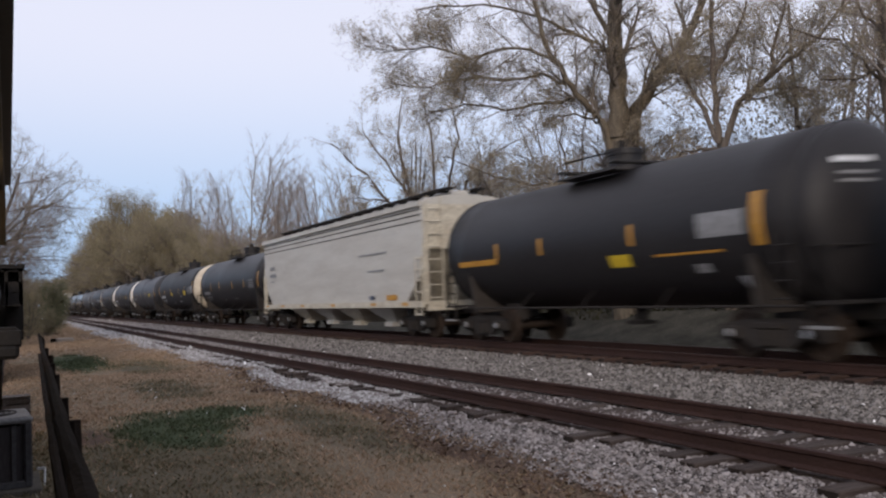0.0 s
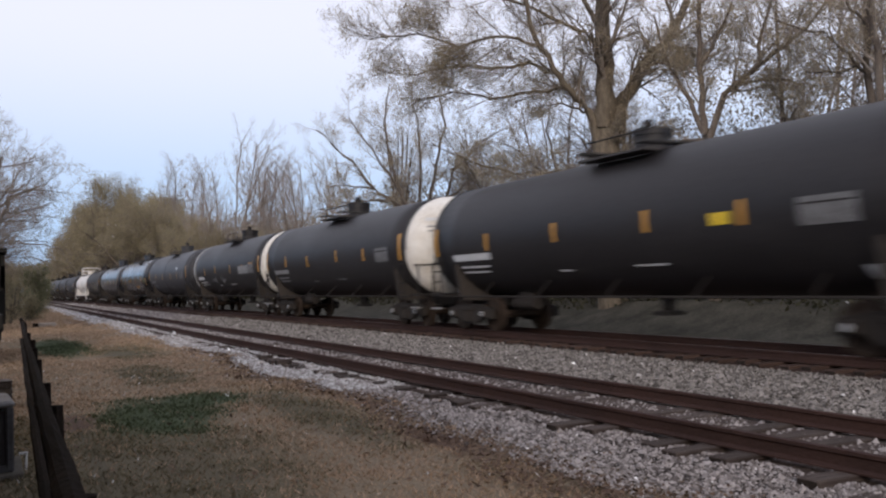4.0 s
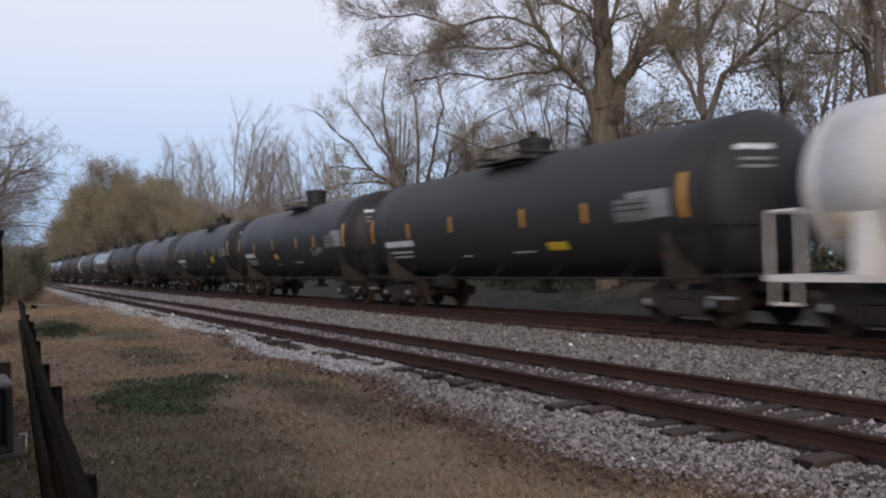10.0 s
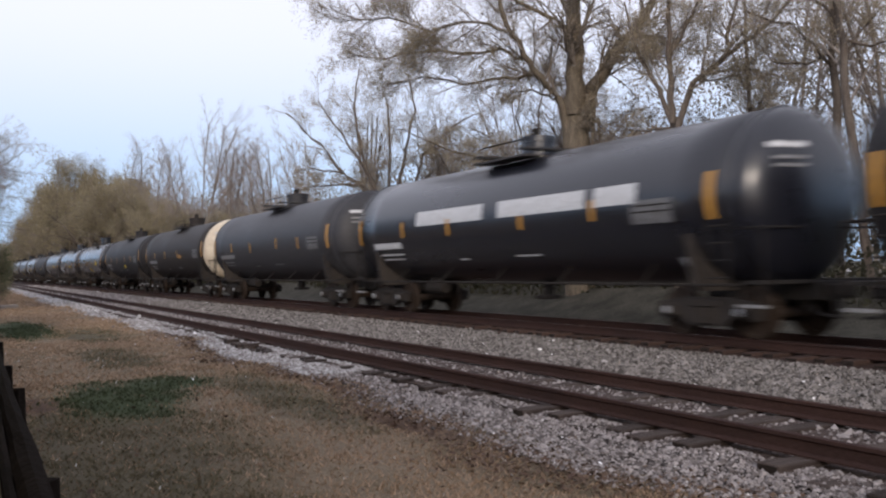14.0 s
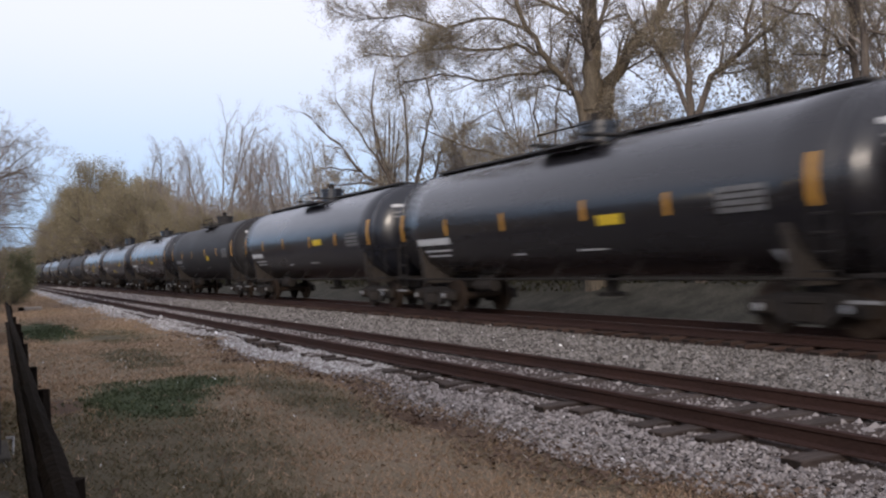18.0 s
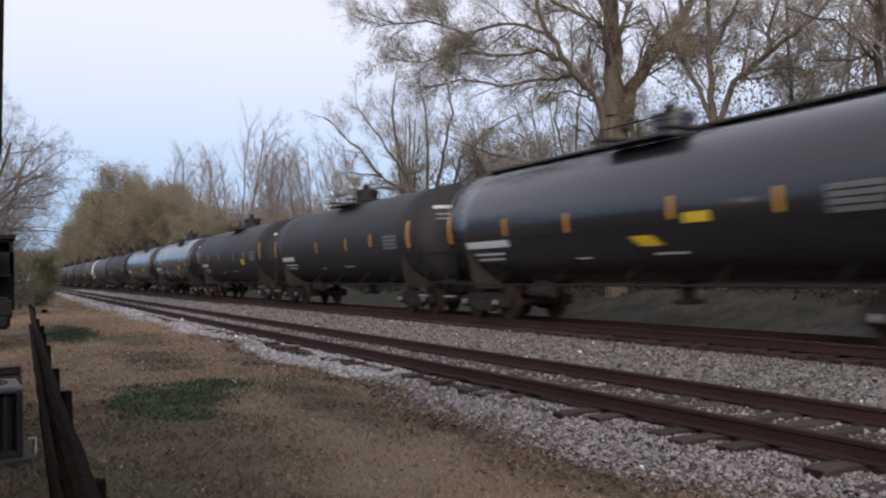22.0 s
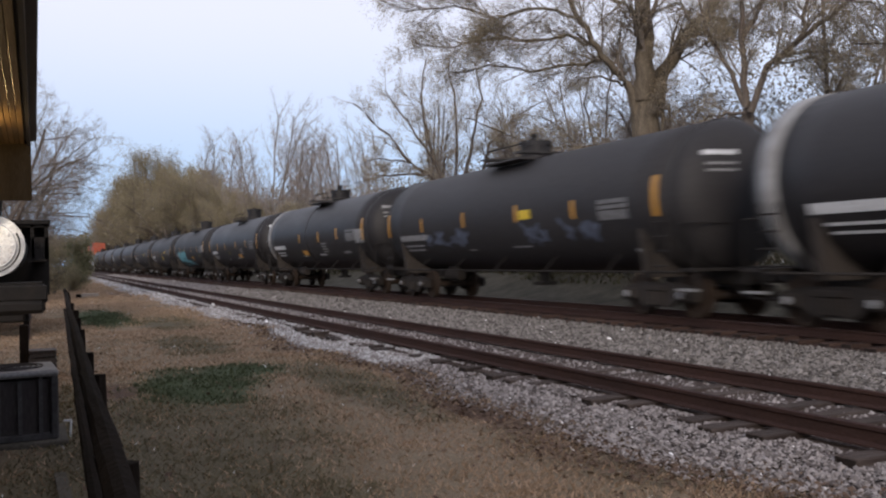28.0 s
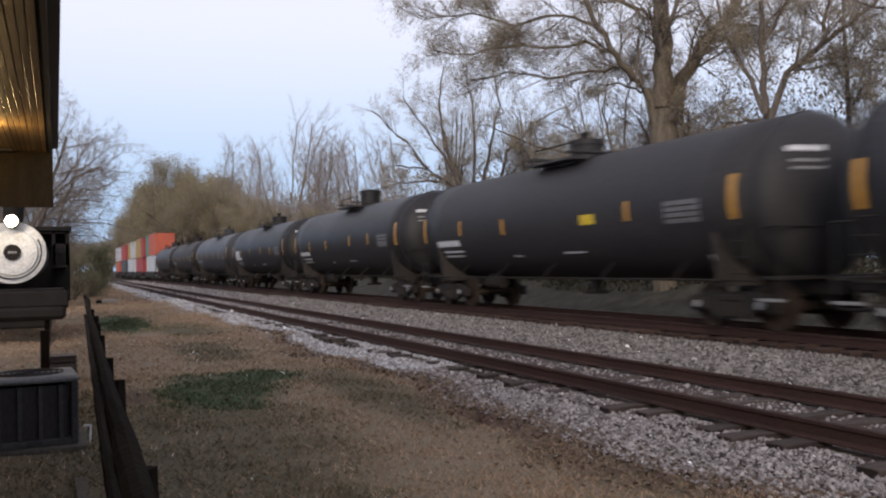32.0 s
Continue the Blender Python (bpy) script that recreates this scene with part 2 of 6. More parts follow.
def stone_line(y):
    """How far the edge of the stone wanders; it draws back from the lawn beyond the near stretch."""
    return 0.22 * np.sin(y * 0.55 + 1.0) + 0.16 * np.sin(y * 1.7) + 0.60 * np.clip((y - 11.0) / 10.0, 0.0, 1.0) + np.clip((y - 58.0) / 40.0, 0.0, 1.0) * 0.5


def ground_z(x, y):
    """Height of the grass and of the ground beyond the line."""
    z = -0.36 + 0.03 * math.sin(x * 0.9 + y * 0.31) + 0.025 * math.sin(y * 0.7 - x * 0.4)
    if x > 15.8:
        z -= 0.30 * min(1.0, (x - 15.8) / 1.0)
    if x > 17.0:
        z += 1.15 * min(1.0, (x - 17.0) / 3.6) ** 1.5
    return z


M_GRASS = mat("dry_winter_lawn", (0.205, 0.158, 0.112), 0.95, 0, (0.142, 0.115, 0.075), 0.7, 0.6, 0.8, 45, (1, 0.6, 1), 0, 0.35)
M_BALLAST = mat("grey_ballast", (0.122, 0.106, 0.101), 0.95, 0, (0.072, 0.060, 0.055), 3, 0.6, 1.0, 34, (1, 1, 1), 0, 0.5)


# ground beyond the line; the shade of train and wood is in its dark colour
M_WOODFLOOR = mat("shaded_wood_floor", (0.036, 0.034, 0.026), 0.95, 0, (0.088, 0.081, 0.064), 1.1, 0.6, 0.8, 14, (1, 1, 1), 0, 0.3)


GREEN = ((2.05, 13.0, 0.85, 1.95), (2.85, 14.0, 0.72, 0.95), (1.9, 31.5, 0.9, 5.0))
# olive turf; the big near patches also paint in shade by the depot
OLIVE_AND_SHADE = ((1.25, 9.6, 1.35, 3.2), (0.5, 6.0, 1.7, 3.0), (0.2, 12.0, 0.5, 2.4), (3.9, 11.6, 0.45, 2.6), (2.9, 19.0, 0.7, 2.2), (3.4, 27.0, 0.8, 3.0))
EARTH = ((4.6, 57.0, 1.0, 9.0), (4.75, 6.6, 0.30, 0.9), (4.45, 9.0, 0.26, 1.1), (4.9, 12.2, 0.3, 0.9), (0.95, 13.0, 0.35, 0.9))


def green_patches(m, spots, colour, most):
    """Patches of another colour with soft, uneven outlines on the lawn."""
    nt, n = m.node_tree, m.node_tree.nodes
    b = n["Principled BSDF"]
    src = b.inputs["Base Color"].links[0].from_socket
    geo = n.new("ShaderNodeNewGeometry")
    mask = None
    for cx, cy, rx, ry in spots:
        mp = n.new("ShaderNodeMapping")
        mp.vector_type = "TEXTURE"
        mp.inputs["Location"].default_value = (cx, cy, 0)
        mp.inputs["Scale"].default_value = (rx, ry, 100)
        nt.links.new(geo.outputs["Position"], mp.inputs["Vector"])
        ln = n.new("ShaderNodeVectorMath")
        ln.operation = "LENGTH"
        nt.links.new(mp.outputs[0], ln.inputs[0])
        if mask is None:
            mask = ln.outputs["Value"]
        else:
            mn = n.new("ShaderNodeMath")
            mn.operation = "MINIMUM"
            nt.links.new(mask, mn.inputs[0])
            nt.links.new(ln.outputs["Value"], mn.inputs[1])
            mask = mn.outputs[0]
    wob = n.new("ShaderNodeTexNoise")
    wob.inputs["Scale"].default_value = 2.6
    wob.inputs["Detail"].default_value = 6
    nt.links.new(geo.outputs["Position"], wob.inputs["Vector"])
    ad = n.new("ShaderNodeMath")
    ad.operation = "ADD"
    nt.links.new(mask, ad.inputs[0])
    nt.links.new(wob.outputs["Fac"], ad.inputs[1])
    rg = n.new("ShaderNodeMapRange")
    rg.inputs["From Min"].default_value, rg.inputs["From Max"].default_value = 1.15, 1.75
    rg.inputs["To Min"].default_value, rg.inputs["To Max"].default_value = most, 0.0
    nt.links.new(ad.outputs[0], rg.inputs["Value"])
    mx = n.new("ShaderNodeMix")
    mx.data_type = "RGBA"
    nt.links.new(rg.outputs[0], mx.inputs["Factor"])
    nt.links.new(src, mx.inputs["A"])
    mx.inputs["B"].default_value = (*colour, 1)
    nt.links.new(mx.outputs["Result"], b.inputs["Base Color"])


green_patches(M_GRASS, OLIVE_AND_SHADE, (0.074, 0.066, 0.043), 0.75)
green_patches(M_GRASS, GREEN, (0.036, 0.053, 0.025), 0.95)
green_patches(M_GRASS, EARTH, (0.085, 0.050, 0.038), 0.8)


def ground_sheet():
    xs = sorted({-900, -400, -150, -70, 900, 400, 150, 90} | {round(-40 + i * 1.6, 3) for i in range(60)} | {round(-4 + i * 0.25, 3) for i in range(36)})
    ys = sorted({-900, -400, -150, -70, 2000, 900, 500, 400} | {round(-40 + i * 4, 3) for i in range(95)} | {round(1 + i * 0.25, 3) for i in range(80)})
    verts, faces = [], []
    for y in ys:
        for x in xs:
            z = ground_z(x, y) + (noise.noise((x * 1.1, y * 1.1, 3)) * 0.035 if -6 < x < 6 else 0)
            if 5.4 < x < 16.5:
                z -= 0.22
            verts.append((x, y, z))
    n = len(xs)
    for j in range(len(ys) - 1):
        for i in range(n - 1):
            faces.append((j * n + i, j * n + i + 1, (j + 1) * n + i + 1, (j + 1) * n + i))
    ob = link_mesh("ground", verts, faces, M_GRASS, smooth=True)
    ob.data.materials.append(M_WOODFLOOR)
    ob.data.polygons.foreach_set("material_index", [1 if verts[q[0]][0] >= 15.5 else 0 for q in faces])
    return tagged(ob, "dry brown winter lawn with mossy green patches beside the railway", "ground", kind="structure")


ground_sheet()


def ballast_edge(y):
    """Where the stone spills out on to the lawn."""
    return float(stone_line(y))


BED = [(4.75, -0.50), (5.1, -0.425), (5.6, -0.365), (5.85, -0.30), (7.6, -0.272), (8.3, -0.31), (9.4, -0.33), (10.6, -0.285), (11.5, -0.272),
       (12.3, -0.236), (14.1, -0.225), (15.0, -0.26), (16.6, -0.85)]


def bed_z(x, y=8.0):
    x = x - (ballast_edge(y) if x < 6 else 0)
    for (xa, za), (xb, zb) in zip(BED, BED[1:]):
        if xa <= x <= xb:
            return za + (zb - za) * (x - xa) / (xb - xa)
    return BED[0][1] if x < BED[0][0] else BED[-1][1]


M_DIRT = mat("brown_track_dirt", (0.088, 0.068, 0.060), 0.95, 0, (0.055, 0.041, 0.036), 4, 0.6, 1.0, 40, (1, 1, 1), 0, 0.5)
M_FOULED = mat("fouled_brown_ballast", (0.072, 0.047, 0.039), 0.95, 0, (0.044, 0.029, 0.025), 3, 0.6, 1.0, 34, (1, 1, 1), 0, 0.5)


def ballast_bed():
    ys = [Y0 + i * 4 for i in range(9)] + [-4 + i * 0.5 for i in range(88)] + [40 + i * 3 for i in range(97)]
    verts, faces, n = [], [], len(BED)
    for y in ys:
        for k, (x, z) in enumerate(BED):
            verts.append((x + (ballast_edge(y) if k < 3 else side_shift(y) * max(0.0, (11.5 - x) / 6.5)), y, z + 0.012 * noise.noise((x * 2, y * 2, 0))))
    for i in range(len(ys) - 1):
        for k in range(n - 1):
            faces.append((i * n + k, (i + 1) * n + k, (i + 1) * n + k + 1, i * n + k + 1))
    ob = link_mesh("ballast_bed", verts, faces, M_BALLAST, smooth=True)
    ob.data.materials.append(M_FOULED)
    ob.data.materials.append(M_DIRT)
    ob.data.polygons.foreach_set("material_index", [1 if i % (n - 1) >= 8 else 2 if i % (n - 1) == 3 else 0 for i in range(len(faces))])
    tagged(ob, "grey crushed stone ballast bed under both tracks", "ballast", kind="structure")
    return ob


bed = ballast_bed()

RAILP = [(-0.07, -0.17), (0.07, -0.17), (0.07, -0.155), (0.012, -0.135), (0.012, -0.045), (0.036, -0.035), (0.036, -0.004), (0.028, 0.0),
         (-0.028, 0.0), (-0.036, -0.004), (-0.036, -0.035), (-0.012, -0.045), (-0.012, -0.135), (-0.07, -0.155)]


def lay_rails():
    ys_side = [Y0] + [i * 4.0 for i in range(-2, 30)] + [120.0 + 10 * i for i in range(22)]
    for k, (xc, z, name) in enumerate(((X_SIDE, Z_SIDE, "siding"), (X_MAIN, Z_MAIN, "main"))):
        for s in (-1, 1):
            shift = side_shift if name == "siding" else (lambda y: 0.0)
            ys = ys_side if name == "siding" else [Y0, 0.0, 60.0, Y1]
            ob = extrude_profile("rail", [(x + xc + s * 0.7525, zz + z) for x, zz in RAILP], ys, shift, M_RAIL)
            tagged(ob, "rust-brown steel rail of the %s track on wooden ties" % ("empty siding" if name == "siding" else "main line"), "rail", "rails", "structure")
            if name == "main":
                top = extrude_profile("rail_head", [(x + xc + s * 0.7525, zz) for x, zz in ((-0.026, 0.0005), (0.026, 0.0005), (0.026, 0.003), (-0.026, 0.003))], [Y0, Y1], lambda y: 0.0, M_RAILTOP, ob)


lay_rails()


def tie_mesh(name, material, length, h):
    bm = bmesh.new()
    add_box(bm, 0, 0, 0, length, 0.225, h, bevel=0.012)
    me = bpy.data.meshes.new(name)
    bm.to_mesh(me)
    bm.free()
    me.materials.append(material)
    me.materials.append(M_TIE_END)
    for q in me.polygons:
        if abs(q.normal.x) > 0.9:
            q.material_index = 1
    return me


# dark end grain of the ties, with that side's shade added to the colour
M_TIE_END = mat("shaded_dark_end_grain", (0.020, 0.016, 0.014), 0.95, 0, (0.035, 0.027, 0.023), 9, 0.6, 0.6, 50)


def lay_ties():
    rng = random.Random(3)
    for xc, ztop, y0, count, step, shift, m in ((X_SIDE, Z_SIDE - 0.172, -3.0, 240, 0.50, side_shift, M_TIE), (X_MAIN, Z_MAIN - 0.172, -2.0, 280, 0.50, lambda y: 0.0, M_TIE_DARK)):
        meshes = [tie_mesh("tie", m, ln, 0.17) for ln in (2.42, 2.50, 2.58)]
        for i in range(count):
            y = y0 + i * step + rng.uniform(-0.05, 0.05)
            o = new("tie", rng.choice(meshes))
            o.parent = bed
            sunk = rng.uniform(0.0, 0.012) if m is M_TIE_DARK else rng.uniform(0.03, 0.09) if rng.random() < (0.5 if y < 13 else 0.9) else rng.uniform(0.0, 0.02)
            o.matrix_basis = pose(xc + shift(y) + rng.uniform(-0.07, 0.07), y, ztop - 0.085 - sunk + rng.uniform(-0.006, 0.0), 0, rng.uniform(-0.6, 0.6), rng.uniform(-1.6, 1.6))


def scatter_stones(name, label, count, xr, yr, zof, size, material, seed, thin=None):
    """Loose angular stones lying on the bed."""
    rng = np.random.default_rng(seed)
    x = rng.uniform(*xr, count)
    y = yr[0] + (yr[1] - yr[0]) * rng.random(count) ** 1.5
    if thin is not None:
        keep = thin(x, y, rng)
        x, y = x[keep], y[keep]
    n = len(x)
    z = np.array([zof(a, b) for a, b in zip(x, y)])
    s = np.exp(rng.normal(0, 0.36, n)) * size * (1 + 0.02 * y)
    base = np.array([(1, 0, 0), (-0.2, 1, 0.1), (-1, -0.1, 0), (0.1, -1, 0), (0.1, 0.15, 0.8)])
    v = base[None] * (1 + rng.uniform(-0.35, 0.35, (n, 5, 3)))
    a = rng.uniform(0, 2 * np.pi, n)
    c, d = np.cos(a)[:, None], np.sin(a)[:, None]
    vx, vy = v[..., 0] * c - v[..., 1] * d, v[..., 0] * d + v[..., 1] * c
    tilt = rng.uniform(-0.7, 0.7, n)[:, None]
    vz = v[..., 2] + vx * tilt
    P = np.stack([vx * s[:, None] + x[:, None], vy * s[:, None] + y[:, None], vz * s[:, None] + z[:, None]], -1).reshape(-1, 3)
    tri = np.array([(0, 1, 4), (1, 2, 4), (2, 3, 4), (3, 0, 4)])
    F = (tri[None] + 5 * np.arange(n)[:, None, None]).reshape(-1, 3)
    ob = link_mesh(name, P.tolist(), F.tolist(), material)
    return tagged(ob, label, "gravel", kind="stuff")


M_STONE = island_mat("ballast_stones", [(0.0874, 0.0745, 0.0711), (0.0362, 0.0298, 0.0266), (0.1448, 0.1266, 0.1252), (0.0537, 0.0447, 0.0409), (0.0212, 0.0173, 0.0157), (0.1074, 0.0943, 0.0952), (0.0374, 0.0298, 0.0266), (0.3590, 0.3307, 0.3241)], 0.9)
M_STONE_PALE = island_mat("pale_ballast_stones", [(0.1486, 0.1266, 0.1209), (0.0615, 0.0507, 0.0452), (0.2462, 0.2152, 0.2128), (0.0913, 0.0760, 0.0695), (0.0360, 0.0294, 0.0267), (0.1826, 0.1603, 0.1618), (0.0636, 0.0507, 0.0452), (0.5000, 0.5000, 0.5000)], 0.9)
M_STONE_OLD = island_mat("weathered_ballast_stones", [(0.0477, 0.0424, 0.0374), (0.0212, 0.0180, 0.0155), (0.0816, 0.0731, 0.0651), (0.0318, 0.0276, 0.0234), (0.0170, 0.0138, 0.0118), (0.0700, 0.0615, 0.0545), (0.0233, 0.0191, 0.0160), (0.2756, 0.2544, 0.2400)], 0.9)
M_BLADE = island_mat("dry_grass_blades", [(0.425, 0.302, 0.212), (0.332, 0.244, 0.164), (0.500, 0.360, 0.258), (0.274, 0.207, 0.132), (0.388, 0.276, 0.194), (0.255, 0.186, 0.122)], 0.9, translucent=0.25)
M_BLADE_OLIVE = island_mat("olive_brown_grass_blades", [(0.160, 0.135, 0.086), (0.118, 0.106, 0.063), (0.205, 0.163, 0.112), (0.095, 0.094, 0.053), (0.140, 0.120, 0.075)], 0.9, translucent=0.25)
M_BLADE_GREEN = island_mat("green_grass_blades", [(0.072, 0.087, 0.046), (0.095, 0.100, 0.057), (0.120, 0.110, 0.068), (0.057, 0.071, 0.038)], 0.9, translucent=0.25)


def stone_z(x, y):
    """The stones lie on the bed, or on the lawn that it runs out on."""
    return max(bed_z(x, y), ground_z(x, y) + 0.015 if x < 5.9 else -9.0) + 0.003


def between_ties(x, y, rng):
    """Fewer stones on the edge towards the lawn."""
    edge = 4.70 + stone_line(y)
    p = np.clip((x - edge + 0.2) / 0.45, 0.02, 1)
    off = np.abs(x - X_SIDE - side_shift(y))
    rail = np.abs(off - 0.7525) < 0.10
    inside = off < 0.68
    p = np.where(inside, 0.22, p)
    return (rng.random(len(x)) < p) & ~rail


def lawn():
    """Short dead grass in tufts, with green blades in the mossy patches."""
    rng = np.random.default_rng(12)
    n = 300000
    y = 2.6 + 118 * rng.random(n) ** 2.7
    x = -2.5 + 8.9 * rng.random(n)
    tuft = np.array([noise.noise((a * 1.3, b * 1.3, 0)) for a, b in zip(x, y)])
    edge = 4.62 + stone_line(y)
    keep = (x < edge + 0.35 * rng.random(n)) & (rng.random(n) < 0.78 + 0.5 * tuft)
    for cx, cy, rx, ry in EARTH:
        keep &= (((x - cx) / rx) ** 2 + ((y - cy) / ry) ** 2 > 0.8) | (rng.random(n) < 0.15)
    x, y, tuft = x[keep], y[keep], tuft[keep]
    n = len(x)
    z = np.array([ground_z(a, b) + noise.noise((a * 1.1, b * 1.1, 3)) * 0.035 for a, b in zip(x, y)])
    h = rng.uniform(0.016, 0.048, n) * (1 + 0.5 * tuft) * (1 + 0.012 * y)
    w = rng.uniform(0.0035, 0.0075, n) * (1 + 0.10 * y)
    a = rng.uniform(0, 2 * np.pi, n)
    lean = rng.normal(0, 0.9, (n, 2)) * h[:, None]
    p = np.stack([x, y, z], 1)
    side = np.stack([np.cos(a), np.sin(a), 0 * a], 1) * w[:, None]
    tip = p + np.stack([lean[:, 0], lean[:, 1], h], 1)
    V = np.stack([p - side, p + side, tip], 1)
    g = np.zeros(n, bool)
    for cx, cy, rx, ry in GREEN:
        g |= ((x - cx) / rx) ** 2 + ((y - cy) / ry) ** 2 < 1.0 + 0.7 * tuft + 0.28 * rng.normal(size=n)
    o = np.zeros(n, bool)
    for cx, cy, rx, ry in OLIVE_AND_SHADE:
        o |= ((x - cx) / rx) ** 2 + ((y - cy) / ry) ** 2 < 1.0 + 1.0 * tuft + 0.5 * rng.normal(size=n)
    o &= ~g & (rng.random(n) < 0.85)
    for sel, name, m, label in ((~g & ~o, "dry_grass", M_BLADE, "short dead brown grass blades"), (o, "olive_grass", M_BLADE_OLIVE, "short olive-brown grass blades"), (g, "green_grass", M_BLADE_GREEN, "short mossy green grass blades")):
        v = V[sel].reshape(-1, 3)
        ob = link_mesh(name, v.tolist(), np.arange(len(v)).reshape(-1, 3).tolist(), m)
        tagged(ob, label, "grass", kind="stuff")


def litter():
    """Dead leaves and clods lying in the grass and along its edge."""
    rng = np.random.default_rng(8)
    n = 10000
    y = 2.8 + 24 * rng.random(n) ** 1.7
    x = -2.5 + 7.9 * rng.random(n) ** 0.8
    strip = rng.random(n) < 0.9
    edge = 4.62 + stone_line(y)
    x = np.where(strip, edge + rng.normal(0, 0.28, n), x)
    z = np.array([ground_z(a, b) for a, b in zip(x, y)]) + 0.03
    s = rng.uniform(0.012, 0.034, n) * (1 + 0.02 * y)
    u = rng.normal(size=(n, 3)) * (1, 1, 0.35)
    u /= np.linalg.norm(u, axis=1)[:, None]
    w = np.cross(u, rng.normal(0, 0.35, (n, 3)) + (0, 0, 1))
    c = np.stack([x, y, z], 1)
    V = np.stack([c - u * s[:, None], c + w * s[:, None] * 0.6, c + u * s[:, None], c - w * s[:, None] * 0.6], 1).reshape(-1, 3)
    ob = link_mesh("leaf_litter", V.tolist(), np.arange(4 * n).reshape(-1, 4).tolist(), M_LITTER)
    tagged(ob, "scattered dead brown leaves on the lawn", "leaf litter", kind="stuff")


M_LITTER = island_mat("dead_leaves", [(0.075, 0.046, 0.035), (0.115, 0.072, 0.052), (0.060, 0.040, 0.032), (0.150, 0.105, 0.073)], 0.9)
scatter_stones("ballast_stones", "loose lavender-grey ballast stones beside the siding", 110000, (4.45, 8.3), (3.0, 52.0), stone_z, 0.0160, M_STONE, 5, between_ties)
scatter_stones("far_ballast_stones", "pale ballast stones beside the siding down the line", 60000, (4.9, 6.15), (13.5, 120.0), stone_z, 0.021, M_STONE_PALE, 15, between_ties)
scatter_stones("gauge_stones", "pale ballast stones about the far siding", 16000, (6.2, 11.6), (46.0, 150.0), stone_z, 0.020, M_STONE, 16, between_ties)
scatter_stones("main_ballast_stones", "darker olive-grey ballast stones between the tracks", 84000, (7.75, 11.78), (4.0, 52.0), lambda x, y: bed_z(x, y) + 0.003, 0.0225, M_STONE_OLD, 6, between_ties)
lawn()
litter()
lay_ties()


# ---- the train ----
PITCH, SPEED = 18.1, 23.057
ZC, RT = 2.55, 1.60
HEAD0 = 7.85


def head_profile(sign, y0=7.85, r=RT, depth=0.62, steps=8):
    pts = []
    for i in range(steps + 1):
        a = math.pi / 2 * i / steps
        pts.append((sign * (y0 + depth * math.sin(a)), max(0.01, r * math.cos(a) ** 0.85)))
    return pts


def head_patch(x0, x1, z0, z1, material, parent, half=HEAD0):
    """A stencil on the front head, following its dish."""
    verts, faces, n = [], [], 4
    for i in range(n + 1):
        for z in (z0, z1):
            x = x0 + (x1 - x0) * i / n
            rho = min(0.98, math.hypot(x, z - ZC) / RT)
            verts.append((x, -(half + 0.62 * math.sin(math.acos(rho ** (1 / 0.85))) + 0.012), z))
    for i in range(n):
        faces.append((2 * i, 2 * i + 2, 2 * i + 3, 2 * i + 1))
    return link_mesh("head_stencil", verts, faces, material, parent)


def patch(name, y, z, w, h, material, parent, label="", r=RT, zc=ZC, slant=0.0):
    """A painted or stuck-on panel that follows the shell's curve on the side towards the lawn; z: its height over the rail."""
    n = 5
    ang = math.degrees(math.asin(max(-0.97, min(0.97, (z - zc) / r))))
    verts, faces = [], []
    ha = h / r / 2
    rr = r + 0.006 + 0.0012 * (len(parent.children) % 9)
    if name == "painted_scrawl":
        rng = random.Random(int(y * 1000) + int(z * 777))
        m, k = 18, rng.uniform(0, 6)
        verts = [(-rr * math.cos(radians(ang)), y, zc + rr * math.sin(radians(ang)))]
        for i in range(m):
            t = 2 * math.pi * i / m
            q = 0.62 + 0.38 * math.sin(3 * t + k) * rng.uniform(0.5, 1) + rng.uniform(-0.15, 0.15)
            a = radians(ang) + ha * 1.3 * q * math.sin(t)
            verts.append((-rr * math.cos(a), y + w * 0.65 * q * math.cos(t) + slant * math.sin(t), zc + rr * math.sin(a)))
        return link_mesh(name, verts, [(0, 1 + i, 1 + (i + 1) % m) for i in range(m)], material, parent, label)
    for i in range(n + 1):
        a = radians(ang) - ha + 2 * ha * i / n
        sh = slant * (i / n - 0.5)
        verts += [(-rr * math.cos(a), y - w / 2 + sh, zc + rr * math.sin(a)), (-rr * math.cos(a), y + w / 2 + sh, zc + rr * math.sin(a))]
    for i in range(n):
        faces.append((2 * i, 2 * i + 1, 2 * i + 3, 2 * i + 2))
    return link_mesh(name, verts, faces, material, parent, label)


def make_wheelset():
    """One axle with its two wheels, turning round x."""
    verts, faces, segs = [], [], 20
    prof = [(-1.02, 0.07), (-0.83, 0.07), (-0.83, 0.16), (-0.80, 0.16), (-0.79, 0.38), (-0.82, 0.38), (-0.82, 0.455), (-0.72, 0.46), (-0.70, 0.485), (-0.68, 0.485),
            (-0.68, 0.38), (-0.74, 0.37), (-0.70, 0.16), (-0.65, 0.1)]
    prof = prof + [(-x, r) for x, r in prof[::-1]]
    for x, r in prof:
        for k in range(segs):
            a = 2 * math.pi * k / segs
            verts.append((x, r * math.cos(a), r * math.sin(a)))
    for i in range(len(prof) - 1):
        for k in range(segs):
            k2 = (k + 1) % segs
            faces.append((i * segs + k, i * segs + k2, (i + 1) * segs + k2, (i + 1) * segs + k))
    faces += [tuple(range(segs))[::-1], tuple((len(prof) - 1) * segs + k for k in range(segs))]
    me = bpy.data.meshes.new("wheelset")
    me.from_pydata(verts, [], faces)
    me.materials.append(M_WHEEL)
    return me


ME_WHEEL = make_wheelset()


